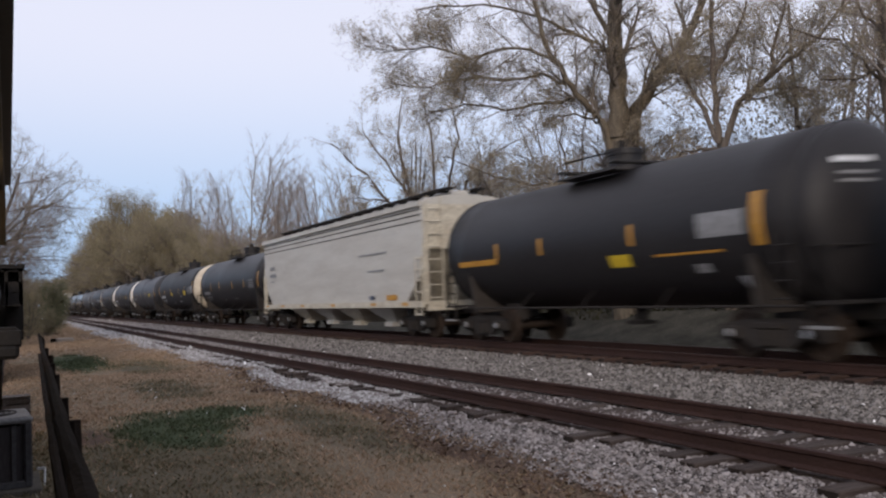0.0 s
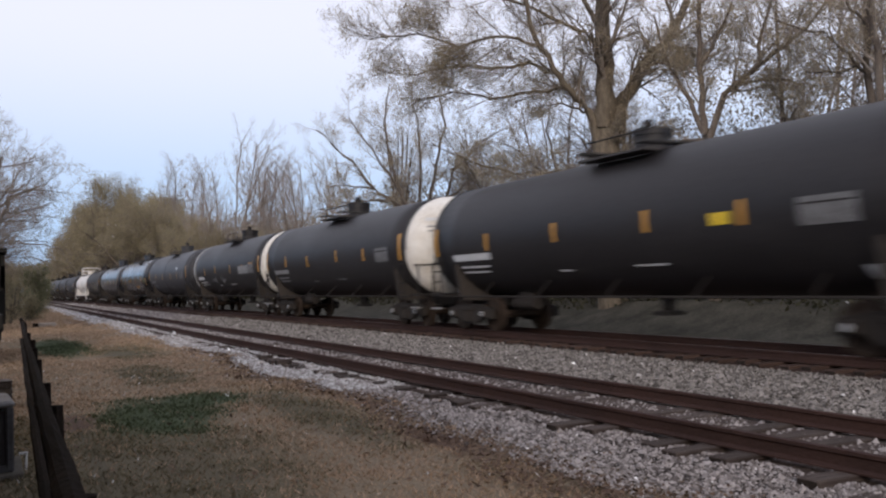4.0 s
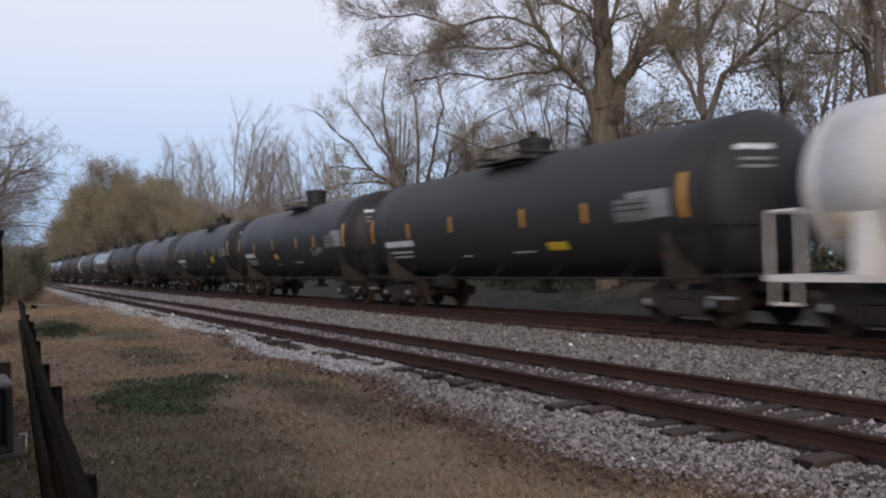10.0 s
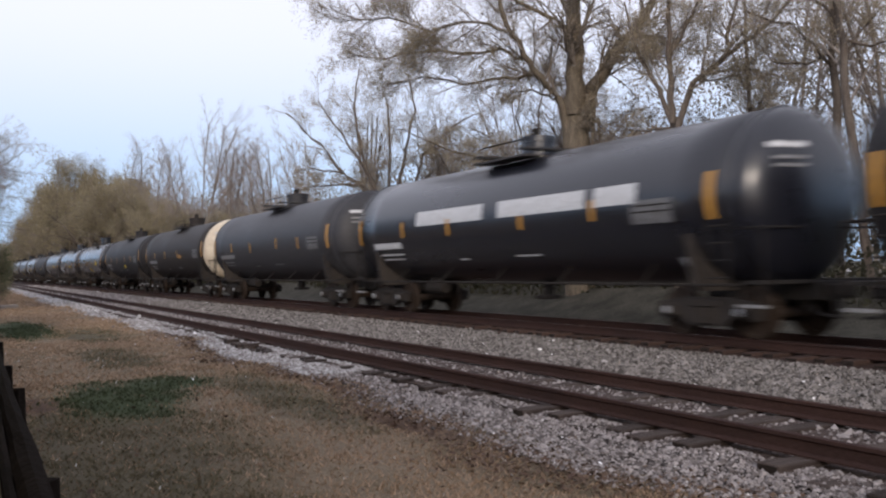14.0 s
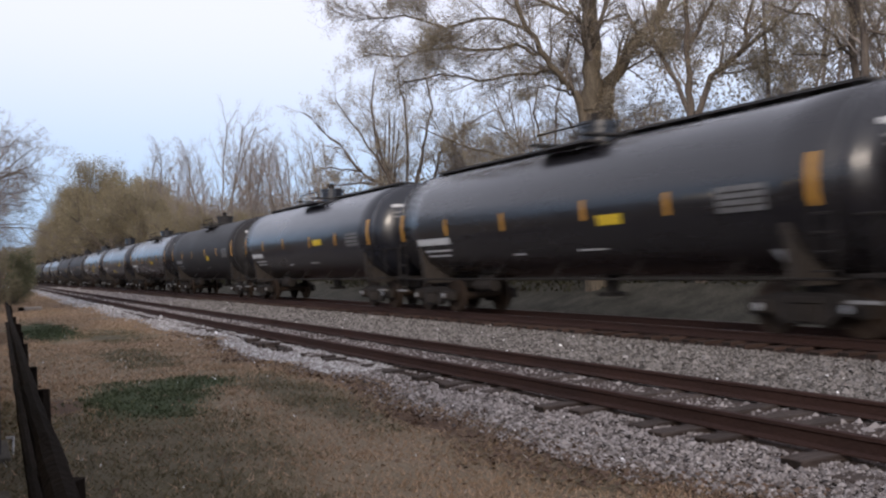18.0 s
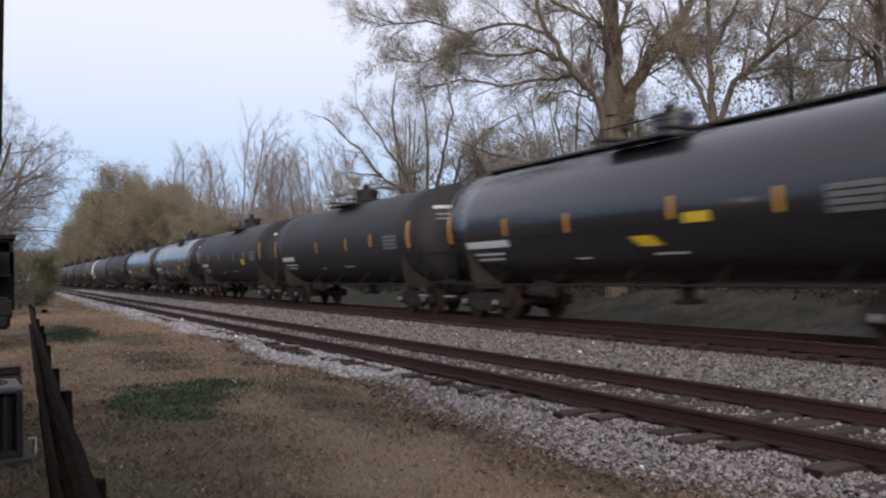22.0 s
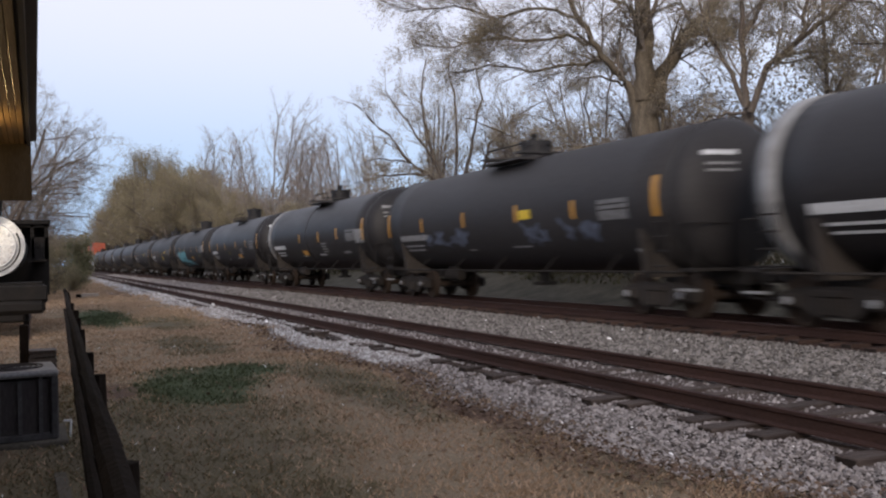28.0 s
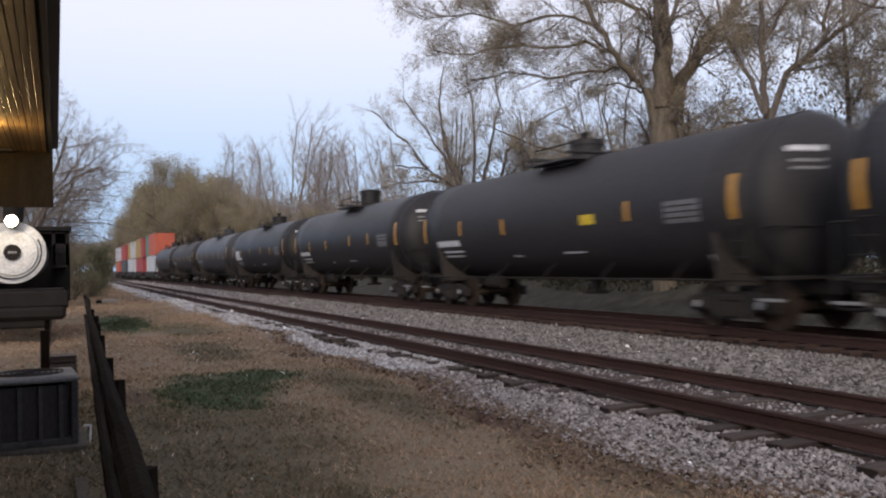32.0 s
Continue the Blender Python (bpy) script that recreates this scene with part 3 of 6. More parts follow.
def side_frame_mesh():
    bm = bmesh.new()
    out = [(-1.22, 0.62), (-1.05, 0.66), (-0.55, 0.74), (0.55, 0.74), (1.05, 0.66), (1.22, 0.62), (1.22, 0.36), (0.98, 0.32), (0.72, 0.42), (0.42, 0.22), (-0.42, 0.22),
           (-0.72, 0.42), (-0.98, 0.32), (-1.22, 0.36)]
    f = bm.faces.new([bm.verts.new((0, y, z)) for y, z in out])
    r = bmesh.ops.extrude_face_region(bm, geom=[f])
    bmesh.ops.translate(bm, vec=(0.16, 0, 0), verts=[v for v in r["geom"] if isinstance(v, bmesh.types.BMVert)])
    for y in (-0.17, 0.0, 0.17):
        add_rod(bm, (-0.03, y, 0.27), (-0.03, y, 0.55), 0.07, 8)
    add_box(bm, -0.02, 0, 0.62, 0.1, 0.62, 0.12, bevel=0.02)
    for y in (-0.89, 0.89):
        add_box(bm, -0.02, y, 0.49, 0.14, 0.34, 0.24, bevel=0.03)
    bmesh.ops.recalc_face_normals(bm, faces=bm.faces)
    me = bpy.data.meshes.new("side_frame")
    bm.to_mesh(me)
    bm.free()
    me.materials.append(M_STEEL)
    return me


ME_FRAME = side_frame_mesh()


def cap_mesh():
    bm = bmesh.new()
    add_rod(bm, (-0.10, 0, 0), (0.0, 0, 0), 0.07, 10)
    me = bpy.data.meshes.new("bearing_cap")
    bm.to_mesh(me)
    bm.free()
    me.materials.append(M_CAP)
    return me


ME_CAP = cap_mesh()


def add_truck(car, y):
    truck = box("truck", (0, 0, 0.50), (1.9, 0.42, 0.26), M_STEEL, car, bevel=0.03)
    truck.location = (0, y, 0)
    for x in (-1.10, 0.94):
        o = new("side_frame", ME_FRAME)
        o.parent = truck
        o.location = (x, 0, 0)
    for dy in (-0.89, 0.89):
        w = new("wheelset", ME_WHEEL)
        w.parent = truck
        w.location = (0, dy, 0.46)
        c = new("bearing_cap", ME_CAP)
        c.parent = truck
        c.location = (-1.14, dy, 0.49)
    return truck


def add_coupler(car, s, y=8.2):
    bm = bmesh.new()
    add_box(bm, 0, s * (y + 0.25), 0.88, 0.16, 0.6, 0.18, bevel=0.02)
    add_box(bm, 0.03, s * (y + 0.70), 0.88, 0.26, 0.28, 0.30, bevel=0.05)
    part("coupler", bm, M_STEEL, car)
    rods("brake_hose", [((-0.3, s * y, 0.7), (-0.32, s * (y + 0.45), 0.45)), ((-0.32, s * (y + 0.45), 0.45), (-0.25, s * (y + 0.8), 0.42))], 0.03, M_DARK, car)


def underframe(car, dark=M_DARK, half=HEAD0):
    ty, ey = half - 1.1, half + 0.35
    for s in (-1, 1):
        box("stub_sill", (0, s * (ty + 0.55), 0.86), (0.62, 2.6, 0.34), dark, car, bevel=0.02)
        bm = bmesh.new()
        v = [(-1.35, 0.85), (1.35, 0.85), (1.5, 1.9), (1.2, 1.45), (0.6, 1.1), (-0.6, 1.1), (-1.2, 1.45), (-1.5, 1.9)]
        f = bm.faces.new([bm.verts.new((x, s * ty - 0.09, z)) for x, z in v])
        r = bmesh.ops.extrude_face_region(bm, geom=[f])
        bmesh.ops.translate(bm, vec=(0, 0.18, 0), verts=[q for q in r["geom"] if isinstance(q, bmesh.types.BMVert)])
        part("bolster", bm, M_DUST, car, "dusty grey-brown bolster plate")
        add_truck(car, s * ty)
        add_coupler(car, s, ey)
        box("end_platform", (0, s * ey, 1.02), (2.9, 0.5, 0.06), dark, car)
        box("end_step", (-1.42, s * (ey - 0.05), 0.62), (0.12, 0.55, 0.05), M_GREYMARK, car, "pale painted end step")
        for e in (-0.26, 0.26):
            rods("step_hanger", [((-1.42, s * (ey - 0.05) + e, 0.62), (-1.42, s * (ey - 0.05) + e, 1.05))], 0.02, dark, car)
        rods("end_handrail", [((-1.42, s * (ey + 0.2), 1.05), (-1.42, s * (ey + 0.2), 1.95)), ((-1.42, s * (ey - 0.5), 1.95), (-1.42, s * (ey + 0.2), 1.95)), ((-1.42, s * (ey + 0.2), 1.95), (1.42, s * (ey + 0.2), 1.95)), ((1.42, s * (ey + 0.2), 1.05), (1.42, s * (ey + 0.2), 1.95))], 0.02, dark, car)
        rods("ladder", [((-1.56 - 0.08, s * (half - 0.25) + e, 1.0), (-1.56 - 0.08, s * (half - 0.25) + e, 2.2)) for e in (-0.22, 0.22)] + [((-1.64, s * (half - 0.25) - 0.22, z), (-1.64, s * (half - 0.25) + 0.22, z)) for z in (1.1, 1.4, 1.7, 2.0)], 0.018, dark, car)


def tank_car(paint, front=None, rear=None, band=False, walkway=False, big_dome=False, label="", marks=(), rim=None, half=HEAD0, heads=True):
    car = new("tank_car")
    prof = [(-half + i * 2 * half / 12, RT) for i in range(13)]
    revolve("tank_shell", prof, paint, car, zc=ZC)
    revolve("front_head", head_profile(-1, half), front or paint, car, "" if front is None else "pale painted tank end", zc=ZC)
    revolve("rear_head", head_profile(1, half), rear or paint, car, "" if rear is None else "pale painted tank end", zc=ZC)
    seams = [-half, half] + ([0.6] if band else [])
    for y in seams:
        revolve("jacket_seam", [(y - 0.05, RT + 0.001), (y - 0.04, RT + 0.018), (y + 0.04, RT + 0.018), (y + 0.05, RT + 0.001)], paint, car, zc=ZC)
    if front is not None:
        shield = [(y - 0.025, r + 0.012) for y, r in head_profile(-1, half)]
        verts, faces, m = [], [], 16
        for y, r in shield:
            for k in range(m + 1):
                a = math.pi + math.pi * k / m
                verts.append((r * math.cos(a), y, ZC - 0.12 + r * math.sin(a) * 0.93))
        for i in range(len(shield) - 1):
            for k in range(m):
                q = i * (m + 1) + k
                faces.append((q, q + 1, q + m + 2, q + m + 1))
        link_mesh("head_shield", verts, faces, front, car, "stained lower shield plate", smooth=True)
    if rim is not None:
        revolve("end_rim", [(half - 0.42, RT + 0.002), (half - 0.41, RT + 0.022), (half + 0.02, RT + 0.022), (half + 0.03, RT + 0.002)], rim, car, "pale scuffed end band", zc=ZC)
    if heads:
        head_patch(-1.05, -0.30, 3.32, 3.42, M_WHITE if rim is None else M_GREYMARK, car, half)
        head_patch(-1.02, -0.34, 3.12, 3.17, M_GREYMARK, car, half)
        head_patch(-1.02, -0.34, 2.98, 3.03, M_GREYMARK, car, half)
    top = ZC + RT
    bm = bmesh.new()
    add_rod(bm, (0, 0, top - 0.06), (0, 0, top + (0.62 if big_dome else 0.46)), 0.44, 18)
    add_rod(bm, (0, 0, top + (0.52 if big_dome else 0.36)), (0, 0, top + (0.66 if big_dome else 0.50)), 0.48, 18)
    part("manway_housing", bm, paint, car)
    bm = bmesh.new()
    add_rod(bm, (0, 0.1, top + 0.46), (0, 0.1, top + 0.74), 0.12, 10)
    part("valve_cap", bm, M_DARK, car)
    bm = bmesh.new()
    for x in (-0.95, 0.95):
        add_box(bm, x, 0, top - 0.12, 0.55, 2.3, 0.05)
    for y in (-1.0, 1.0):
        add_box(bm, 0, y, top + 0.05, 2.4, 0.35, 0.05)
    part("platform", bm, M_GRATE, car)
    rods("platform_rail", [((-1.0, -1.1, top - 0.15), (-1.0, -1.1, top + 0.3)), ((-1.0, 1.1, top - 0.15), (-1.0, 1.1, top + 0.3)), ((-1.0, -1.1, top + 0.3), (-1.0, 1.1, top + 0.3))], 0.02, M_DARK, car)
    if walkway:
        for s in (-1, 1):
            box("roof_walkway", (-0.1, s * 4.4, top + 0.06), (0.55, 6.2, 0.05), M_GRATE, car)
            for i in range(6):
                box("walkway_bracket", (-0.1, s * (1.6 + i * 1.15), top + 0.01), (0.5, 0.06, 0.1), M_DARK, car)
    rods("side_rail", [((-1.45, -half - 0.05, 0.97), (-1.45, half + 0.05, 0.97))], 0.024, M_STEEL, car)
    for y in (-5.4, -2.7, 0, 2.7, 5.4):
        rods("rail_bracket", [((-1.45, y, 0.97), (-1.05, y, 1.35))], 0.02, M_DARK, car, n=5)
    bm = bmesh.new()
    add_rod(bm, (0, -0.35, 0.62), (0, -0.35, 1.0), 0.16, 10)
    add_box(bm, 0, -0.35, 0.58, 0.5, 0.5, 0.1, bevel=0.02)
    part("outlet_valve", bm, M_DARK, car)
    bm = bmesh.new()
    add_rod(bm, (-0.55, 4.0, 0.78), (-0.55, 5.0, 0.78), 0.17, 12)
    add_box(bm, -0.55, 4.5, 0.98, 0.1, 0.7, 0.2)
    part("brake_reservoir", bm, M_STEEL, car)
    underframe(car, half=half)
    for kind, y, z, w, h, m, *slant in marks:
        patch(kind, y, z, w, h, m, car, slant=slant[0] if slant else 0.0)
    tagged(car, label or "black railway tank car rolling on the main line", "tank car", "cars of the freight train")
    return car


def usual_marks(rng, strips=True, text=M_GREYMARK, panel=None, big_text=True, placard=M_WHITE):
    """Reflector strips, stencil bars, a data panel and a placard, as most of the cars carry them."""
    out = []
    if strips:
        out.append(("reflector_strip", 7.74, 2.52, 0.20, 0.80, M_AMBER))
        for y in (4.7, 1.85, -1.6, -4.2):
            if rng.random() < 0.95:
                out.append(("reflector_strip", y + rng.uniform(-0.2, 0.2), 2.44 + rng.uniform(-0.05, 0.05), 0.15, 0.44, M_AMBER))
        out.append(("reflector_strip", -7.4, 2.55, 0.20, 0.85, M_AMBER))
    wide = rng.uniform(1.6, 2.4)
    out.append(("stencil_bar", 6.8 - wide / 2, 2.04, wide, 0.19, text))
    out.append(("stencil_bar", 6.5 - 0.75, 1.78, 1.6, 0.06, text))
    out.append(("stencil_bar", 6.5 - 0.7, 1.64, 1.4, 0.06, text))
    if big_text:
        out.append(("data_panel", -5.9, 2.36, 1.1, 0.46, M_PANEL))
        for k in range(3):
            out.append(("data_bar", -5.9, 2.48 - 0.12 * k, 1.02, 0.032, M_DARK))
    if panel:
        out.append(("warning_panel", *panel))
    out.append(("placard", -6.4, 1.36, 0.34, 0.34, placard))
    out.append(("stencil_bar", -1.4, 1.62, 1.0, 0.05, text))
    out.append(("stencil_bar", 1.6, 1.58, 0.5, 0.05, text))
    return out


def hopper_car():
    car = new("covered_hopper")
    w, zt, zb, L = 1.58, 4.25, 1.18, 9.55
    # side panels with the slope of the end sheets cut away below
    for s in (-1, 1):
        pts = [(-L, zt), (L, zt), (L, 3.0), (L - 0.1, 2.2), (L - 1.35, zb), (-L + 1.35, zb), (-L + 0.1, 2.2), (-L, 3.0)]
        bm = bmesh.new()
        f = bm.faces.new([bm.verts.new((s * w, y, z)) for y, z in pts])
        r = bmesh.ops.extrude_face_region(bm, geom=[f])
        bmesh.ops.translate(bm, vec=(-s * 0.06, 0, 0), verts=[v for v in r["geom"] if isinstance(v, bmesh.types.BMVert)])
        part("side_panel", bm, P_HOPPER, car)
        box("side_sill", (s * (w + 0.02), 0, zb - 0.07), (0.10, 2 * L, 0.20), P_HOPEND, car, "cream sill with orange and blue marks")
        box("roof_rail", (s * (w + 0.03), 0, zt + 0.02), (0.14, 2 * L, 0.16), P_HOPPER, car)
        for dz in (0.16, 0.32, 0.52):
            box("body_line", (s * (w + 0.008), 0, zt - dz), (0.016, 2 * L - 0.1, 0.03), M_STEEL, car, "thin brown rub line")
        for y in (-8.2, -5.4, -1.0, 3.1, 6.2, 8.9):
            box("sill_mark", (s * (w + 0.072), y, zb - 0.06), (0.006, 0.5, 0.10), M_AMBER, car)
    roof = [(-w, zt)] + [(w * math.sin(radians(a)), zt + 0.32 * math.cos(radians(a * 0.98))) for a in range(-80, 81, 16)] + [(w, zt)]
    extrude_profile("roof", roof, [-L, L], lambda y: 0.0, P_HOPPER, car)
    bm = bmesh.new()
    for x in (-0.55, 0.55):
        add_box(bm, x, 0, zt + 0.52, 0.34, 2 * L, 0.05)
    for i in range(17):
        add_box(bm, 0, -9 + i * 1.125, zt + 0.46, 1.5, 0.07, 0.09)
    part("running_board", bm, M_DARK, car)
    for i in range(9):
        box("hatch_cover", (0, -8.4 + i * 2.1, zt + 0.42), (0.7, 1.5, 0.16), P_HOPPER, car, bevel=0.03)
    for s in (-1, 1):
        bm = bmesh.new()
        y0, y1 = s * L, s * (L - 1.9)
        v = [bm.verts.new(p) for p in ((-w + 0.07, y0, zt), (w - 0.07, y0, zt), (w - 0.07, y0, 2.9), (-w + 0.07, y0, 2.9), (w - 0.07, y1, zb), (-w + 0.07, y1, zb))]
        bm.faces.new((v[0], v[1], v[2], v[3]))
        bm.faces.new((v[3], v[2], v[4], v[5]))
        part("end_sheet", bm, P_HOPEND, car)
        bm = bmesh.new()
        for x in (-w + 0.05, -0.5, 0.5, w - 0.05):
            add_box(bm, x, s * (L + 0.02), 2.05, 0.12, 0.10, 1.9)
        add_box(bm, 0, s * (L + 0.02), 2.9, 2 * w, 0.12, 0.14)
        part("end_post", bm, P_HOPEND, car)
        rods("end_ladder", [((x, s * (L + 0.12), 1.2), (x, s * (L + 0.12), 4.5)) for x in (-1.45, -0.95)]
             + [((-1.45, s * (L + 0.12), 1.3 + 0.4 * i), (-0.95, s * (L + 0.12), 1.3 + 0.4 * i)) for i in range(8)], 0.022, P_HOPEND, car)
        rods("corner_ladder", [((-w - 0.06, s * (L - e), 0.75), (-w - 0.06, s * (L - e), 2.6)) for e in (0.05, 0.5)]
             + [((-w - 0.06, s * (L - 0.05), 0.8 + 0.35 * i), (-w - 0.06, s * (L - 0.5), 0.8 + 0.35 * i)) for i in range(6)], 0.022, P_HOPEND, car)
        box("end_sill", (0, s * (L - 0.1), 1.05), (2.9, 0.25, 0.3), P_HOPEND, car)
        add_truck(car, s * 7.7)
        add_coupler(car, s, 9.2)
        box("bolster", (0, s * 7.7, 0.9), (2.6, 0.4, 0.25), M_DARK, car)
    box("centre_sill", (0, 0, 0.95), (0.5, 18.4, 0.4), M_DARK, car)
    for i in range(4):
        y = -4.95 + i * 3.3
        bm = bmesh.new()
        v = [bm.verts.new((x, y + d, z)) for x, d, z in ((-1.5, -1.5, zb), (1.5, -1.5, zb), (1.5, 1.5, zb), (-1.5, 1.5, zb), (-0.7, -0.35, 0.42), (0.7, -0.35, 0.42), (0.7, 0.35, 0.42), (-0.7, 0.35, 0.42))]
        for f in ((0, 1, 2, 3), (4, 5, 6, 7), (0, 1, 5, 4), (1, 2, 6, 5), (2, 3, 7, 6), (3, 0, 4, 7)):
            bm.faces.new([v[k] for k in f])
        add_box(bm, -0.75, y, 0.40, 0.3, 0.8, 0.16)
        part("discharge_hopper", bm, P_HOPEND if i % 2 else P_HOPPER, car)
    for y, z, ww, h, m in ((8.0, 2.95, 0.8, 0.16, M_GREYMARK), (7.9, 2.6, 1.1, 0.16, M_GREYMARK), (8.0, 2.3, 0.8, 0.05, M_GREYMARK), (-5.3, 2.9, 2.6, 0.05, M_GREYMARK), (-5.6, 2.3, 1.6, 0.05, M_GREYMARK), (-7.0, 1.35, 0.9, 0.18, M_AMBER), (-5.2, 1.36, 0.5, 0.14, M_BLUEMARK)):
        box("stencil_bar", (-w - 0.036, y, z), (0.006, ww, h), m, car)
    return tagged(car, "pale grey covered hopper car with cream end frame and ladders", "hopper car", "cars of the freight train")


def white_tank_car():
    car = new("tank_car")
    r, zc, L = 1.42, 2.52, 7.6
    prof = [(-L + i * 2 * L / 12, r) for i in range(13)]
    revolve("tank_shell", prof, P_WTANK, car, zc=zc)
    for s in (-1, 1):
        revolve("front_head" if s < 0 else "rear_head", head_profile(s, L, r, 0.75), P_WTANK, car, zc=zc)
    revolve("centre_band", [(-0.22, r + 0.001), (-0.2, r + 0.02), (0.2, r + 0.02), (0.22, r + 0.001)], P_WTANK, car, zc=zc)
    top = zc + r
    bm = bmesh.new()
    add_rod(bm, (0, 0, top - 0.05), (0, 0, top + 0.55), 0.45, 18)
    add_rod(bm, (0, 0, top + 0.5), (0, 0, top + 0.62), 0.5, 18)
    part("valve_housing", bm, P_WTANK, car)
    box("platform", (0, 0, top + 0.08), (2.2, 3.4, 0.05), P_WTANK, car)
    pr = []
    for x in (-1.1, 1.1):
        for y in (-1.7, -0.6, 0.6, 1.7):
            pr.append(((x, y, top + 0.08), (x, y, top + 1.0)))
        for z in (0.55, 1.0):
            pr.append(((x, -1.7, top + z), (x, 1.7, top + z)))
    for y in (-1.7, 1.7):
        for z in (0.55, 1.0):
            pr.append(((-1.1, y, top + z), (1.1, y, top + z)))
    rods("platform_rail", pr, 0.03, P_WTANK, car)
    rods("side_ladder", [((-r - 0.15, y, 0.95), (-r - 0.15, y, zc + 0.9)) for y in (-0.25, 0.25)] + [((-r - 0.15, y, zc + 0.9), (-1.1, y, top + 0.1)) for y in (-0.25, 0.25)]
         + [((-r - 0.15, -0.25, 1.05 + 0.32 * i), (-r - 0.15, 0.25, 1.05 + 0.32 * i)) for i in range(8)], 0.022, P_WTANK, car)
    for s in (-1, 1):
        box("side_sill", (s * 1.45, 0, 0.98), (0.10, 17.0, 0.12), P_WTANK, car)
    for y in (-5.6, -3.4, -1.2, 1.2, 3.4, 5.6):
        box("sill_bracket", (-1.22, y, 1.25), (0.5, 0.10, 0.09), P_WTANK, car, rot=Matrix.Rotation(radians(55), 4, "Y"))
    for s in (-1, 1):
        bm = bmesh.new()
        v = [(-1.4, 0.95), (1.4, 0.95), (1.35, 2.0), (1.1, 1.55), (0.6, 1.2), (-0.6, 1.2), (-1.1, 1.55), (-1.35, 2.0)]
        f = bm.faces.new([bm.verts.new((x, s * 6.75 - 0.2, z)) for x, z in v])
        q = bmesh.ops.extrude_face_region(bm, geom=[f])
        bmesh.ops.translate(bm, vec=(0, 0.4, 0), verts=[e for e in q["geom"] if isinstance(e, bmesh.types.BMVert)])
        part("saddle", bm, P_WTANK, car)
        box("end_platform", (0, s * 8.35, 0.98), (2.9, 0.6, 0.1), P_WTANK, car)
        rods("end_handrail", [((-1.42, s * 8.55, 0.95), (-1.42, s * 8.55, 2.1)), ((-1.42, s * 7.9, 2.1), (-1.42, s * 8.55, 2.1)), ((-1.42, s * 7.9, 0.95), (-1.42, s * 7.9, 2.1)), ((-1.42, s * 8.55, 2.1), (1.42, s * 8.55, 2.1)), ((1.42, s * 8.55, 0.95), (1.42, s * 8.55, 2.1))], 0.03, P_WTANK, car)
        box("end_step", (-1.45, s * 8.2, 0.55), (0.12, 0.5, 0.05), P_WTANK, car)
        for e in (-0.24, 0.24):
            rods("step_hanger", [((-1.45, s * 8.2 + e, 0.55), (-1.45, s * 8.2 + e, 0.95))], 0.025, P_WTANK, car)
        add_truck(car, s * 6.75)
        add_coupler(car, s)
        box("stub_sill", (0, s * 7.2, 0.85), (0.6, 2.8, 0.3), M_DARK, car)
    for y, z, w, h, m in ((4.4, 2.05, 0.55, 0.34, M_GREYMARK), (2.6, 2.1, 0.5, 0.22, M_GREYMARK), (-2.0, 1.95, 0.5, 0.3, M_CREAMMARK), (-3.8, 1.95, 0.45, 0.26, M_DARK), (-7.2, 2.0, 0.5, 1.3, M_CREAM), (5.9, 2.1, 0.8, 0.12, M_GREYMARK), (-5.8, 1.9, 1.0, 0.08, M_GREYMARK), (7.2, 1.8, 0.5, 0.5, M_CREAM)):
        patch("stencil_bar", y, z, w, h, m, car, r=r, zc=zc)
    box("brake_reservoir", (-0.9, -6.3, 1.35), (0.5, 1.2, 0.5), P_WTANK, car, bevel=0.12)
    return tagged(car, "white pressure tank car with railed top platform and rust stains", "tank car", "cars of the freight train")


def steel_container(colour, length, y, z, parent):
    n = int(length / 0.28)
    pts = []
    for i in range(n + 1):
        yy = -length / 2 + length * i / n
        pts.append((yy, 0.0 if i % 2 else 0.035))
    verts, faces = [], []
    for sx in (-1, 1):
        for yy, dx in pts:
            for zz in (0.08, 2.8):
                verts.append((sx * (1.2 - dx), y + yy, z + zz))
    m = len(pts) * 2
    for s in (0, 1):
        for i in range(len(pts) - 1):
            a = s * m + i * 2
            faces.append((a, a + 2, a + 3, a + 1))
    bm = bmesh.new()
    for e in (-1, 1):
        for sx in (-1, 1):
            add_box(bm, sx * 1.17, y + e * (length / 2 - 0.06), z + 1.44, 0.1, 0.12, 2.88)
        add_box(bm, 0, y + e * (length / 2 - 0.03), z + 1.44, 2.3, 0.05, 2.7)
    for sx in (-1, 1):
        for zz in (0.06, 2.83):
            add_box(bm, sx * 1.18, y, z + zz, 0.09, length, 0.12)
    add_box(bm, 0, y, z + 2.84, 2.3, length, 0.05)
    add_box(bm, 0, y, z + 0.08, 2.3, length, 0.06)
    ob = part("container", bm, colour, parent)
    link_mesh("corrugated_side", verts, faces, colour, ob)


def well_car(low, high):
    car = new("well_car")
    for s in (-1, 1):
        box("well_side", (s * 1.32, 0, 0.85), (0.10, 13.6, 0.75), M_STEEL, car, bevel=0.02)
        box("end_platform", (0, s * 7.6, 1.0), (2.6, 2.2, 0.28), M_STEEL, car, bevel=0.02)
        add_truck(car, s * 7.3)
        add_coupler(car, s)
    box("well_floor", (0, 0, 0.42), (2.6, 13.6, 0.08), M_STEEL, car)
    y = -6.1
    for c, ln in low:
        steel_container(c, ln, y + ln / 2, 0.48, car)
        y += ln + 0.1
    y = -sum(l for _, l in high) / 2
    for c, ln in high:
        steel_container(c, ln, y + ln / 2, 3.40, car)
        y += ln + 0.06
    return tagged(car, "double-stack well car loaded with coloured shipping containers", "well car", "cars of the freight train")


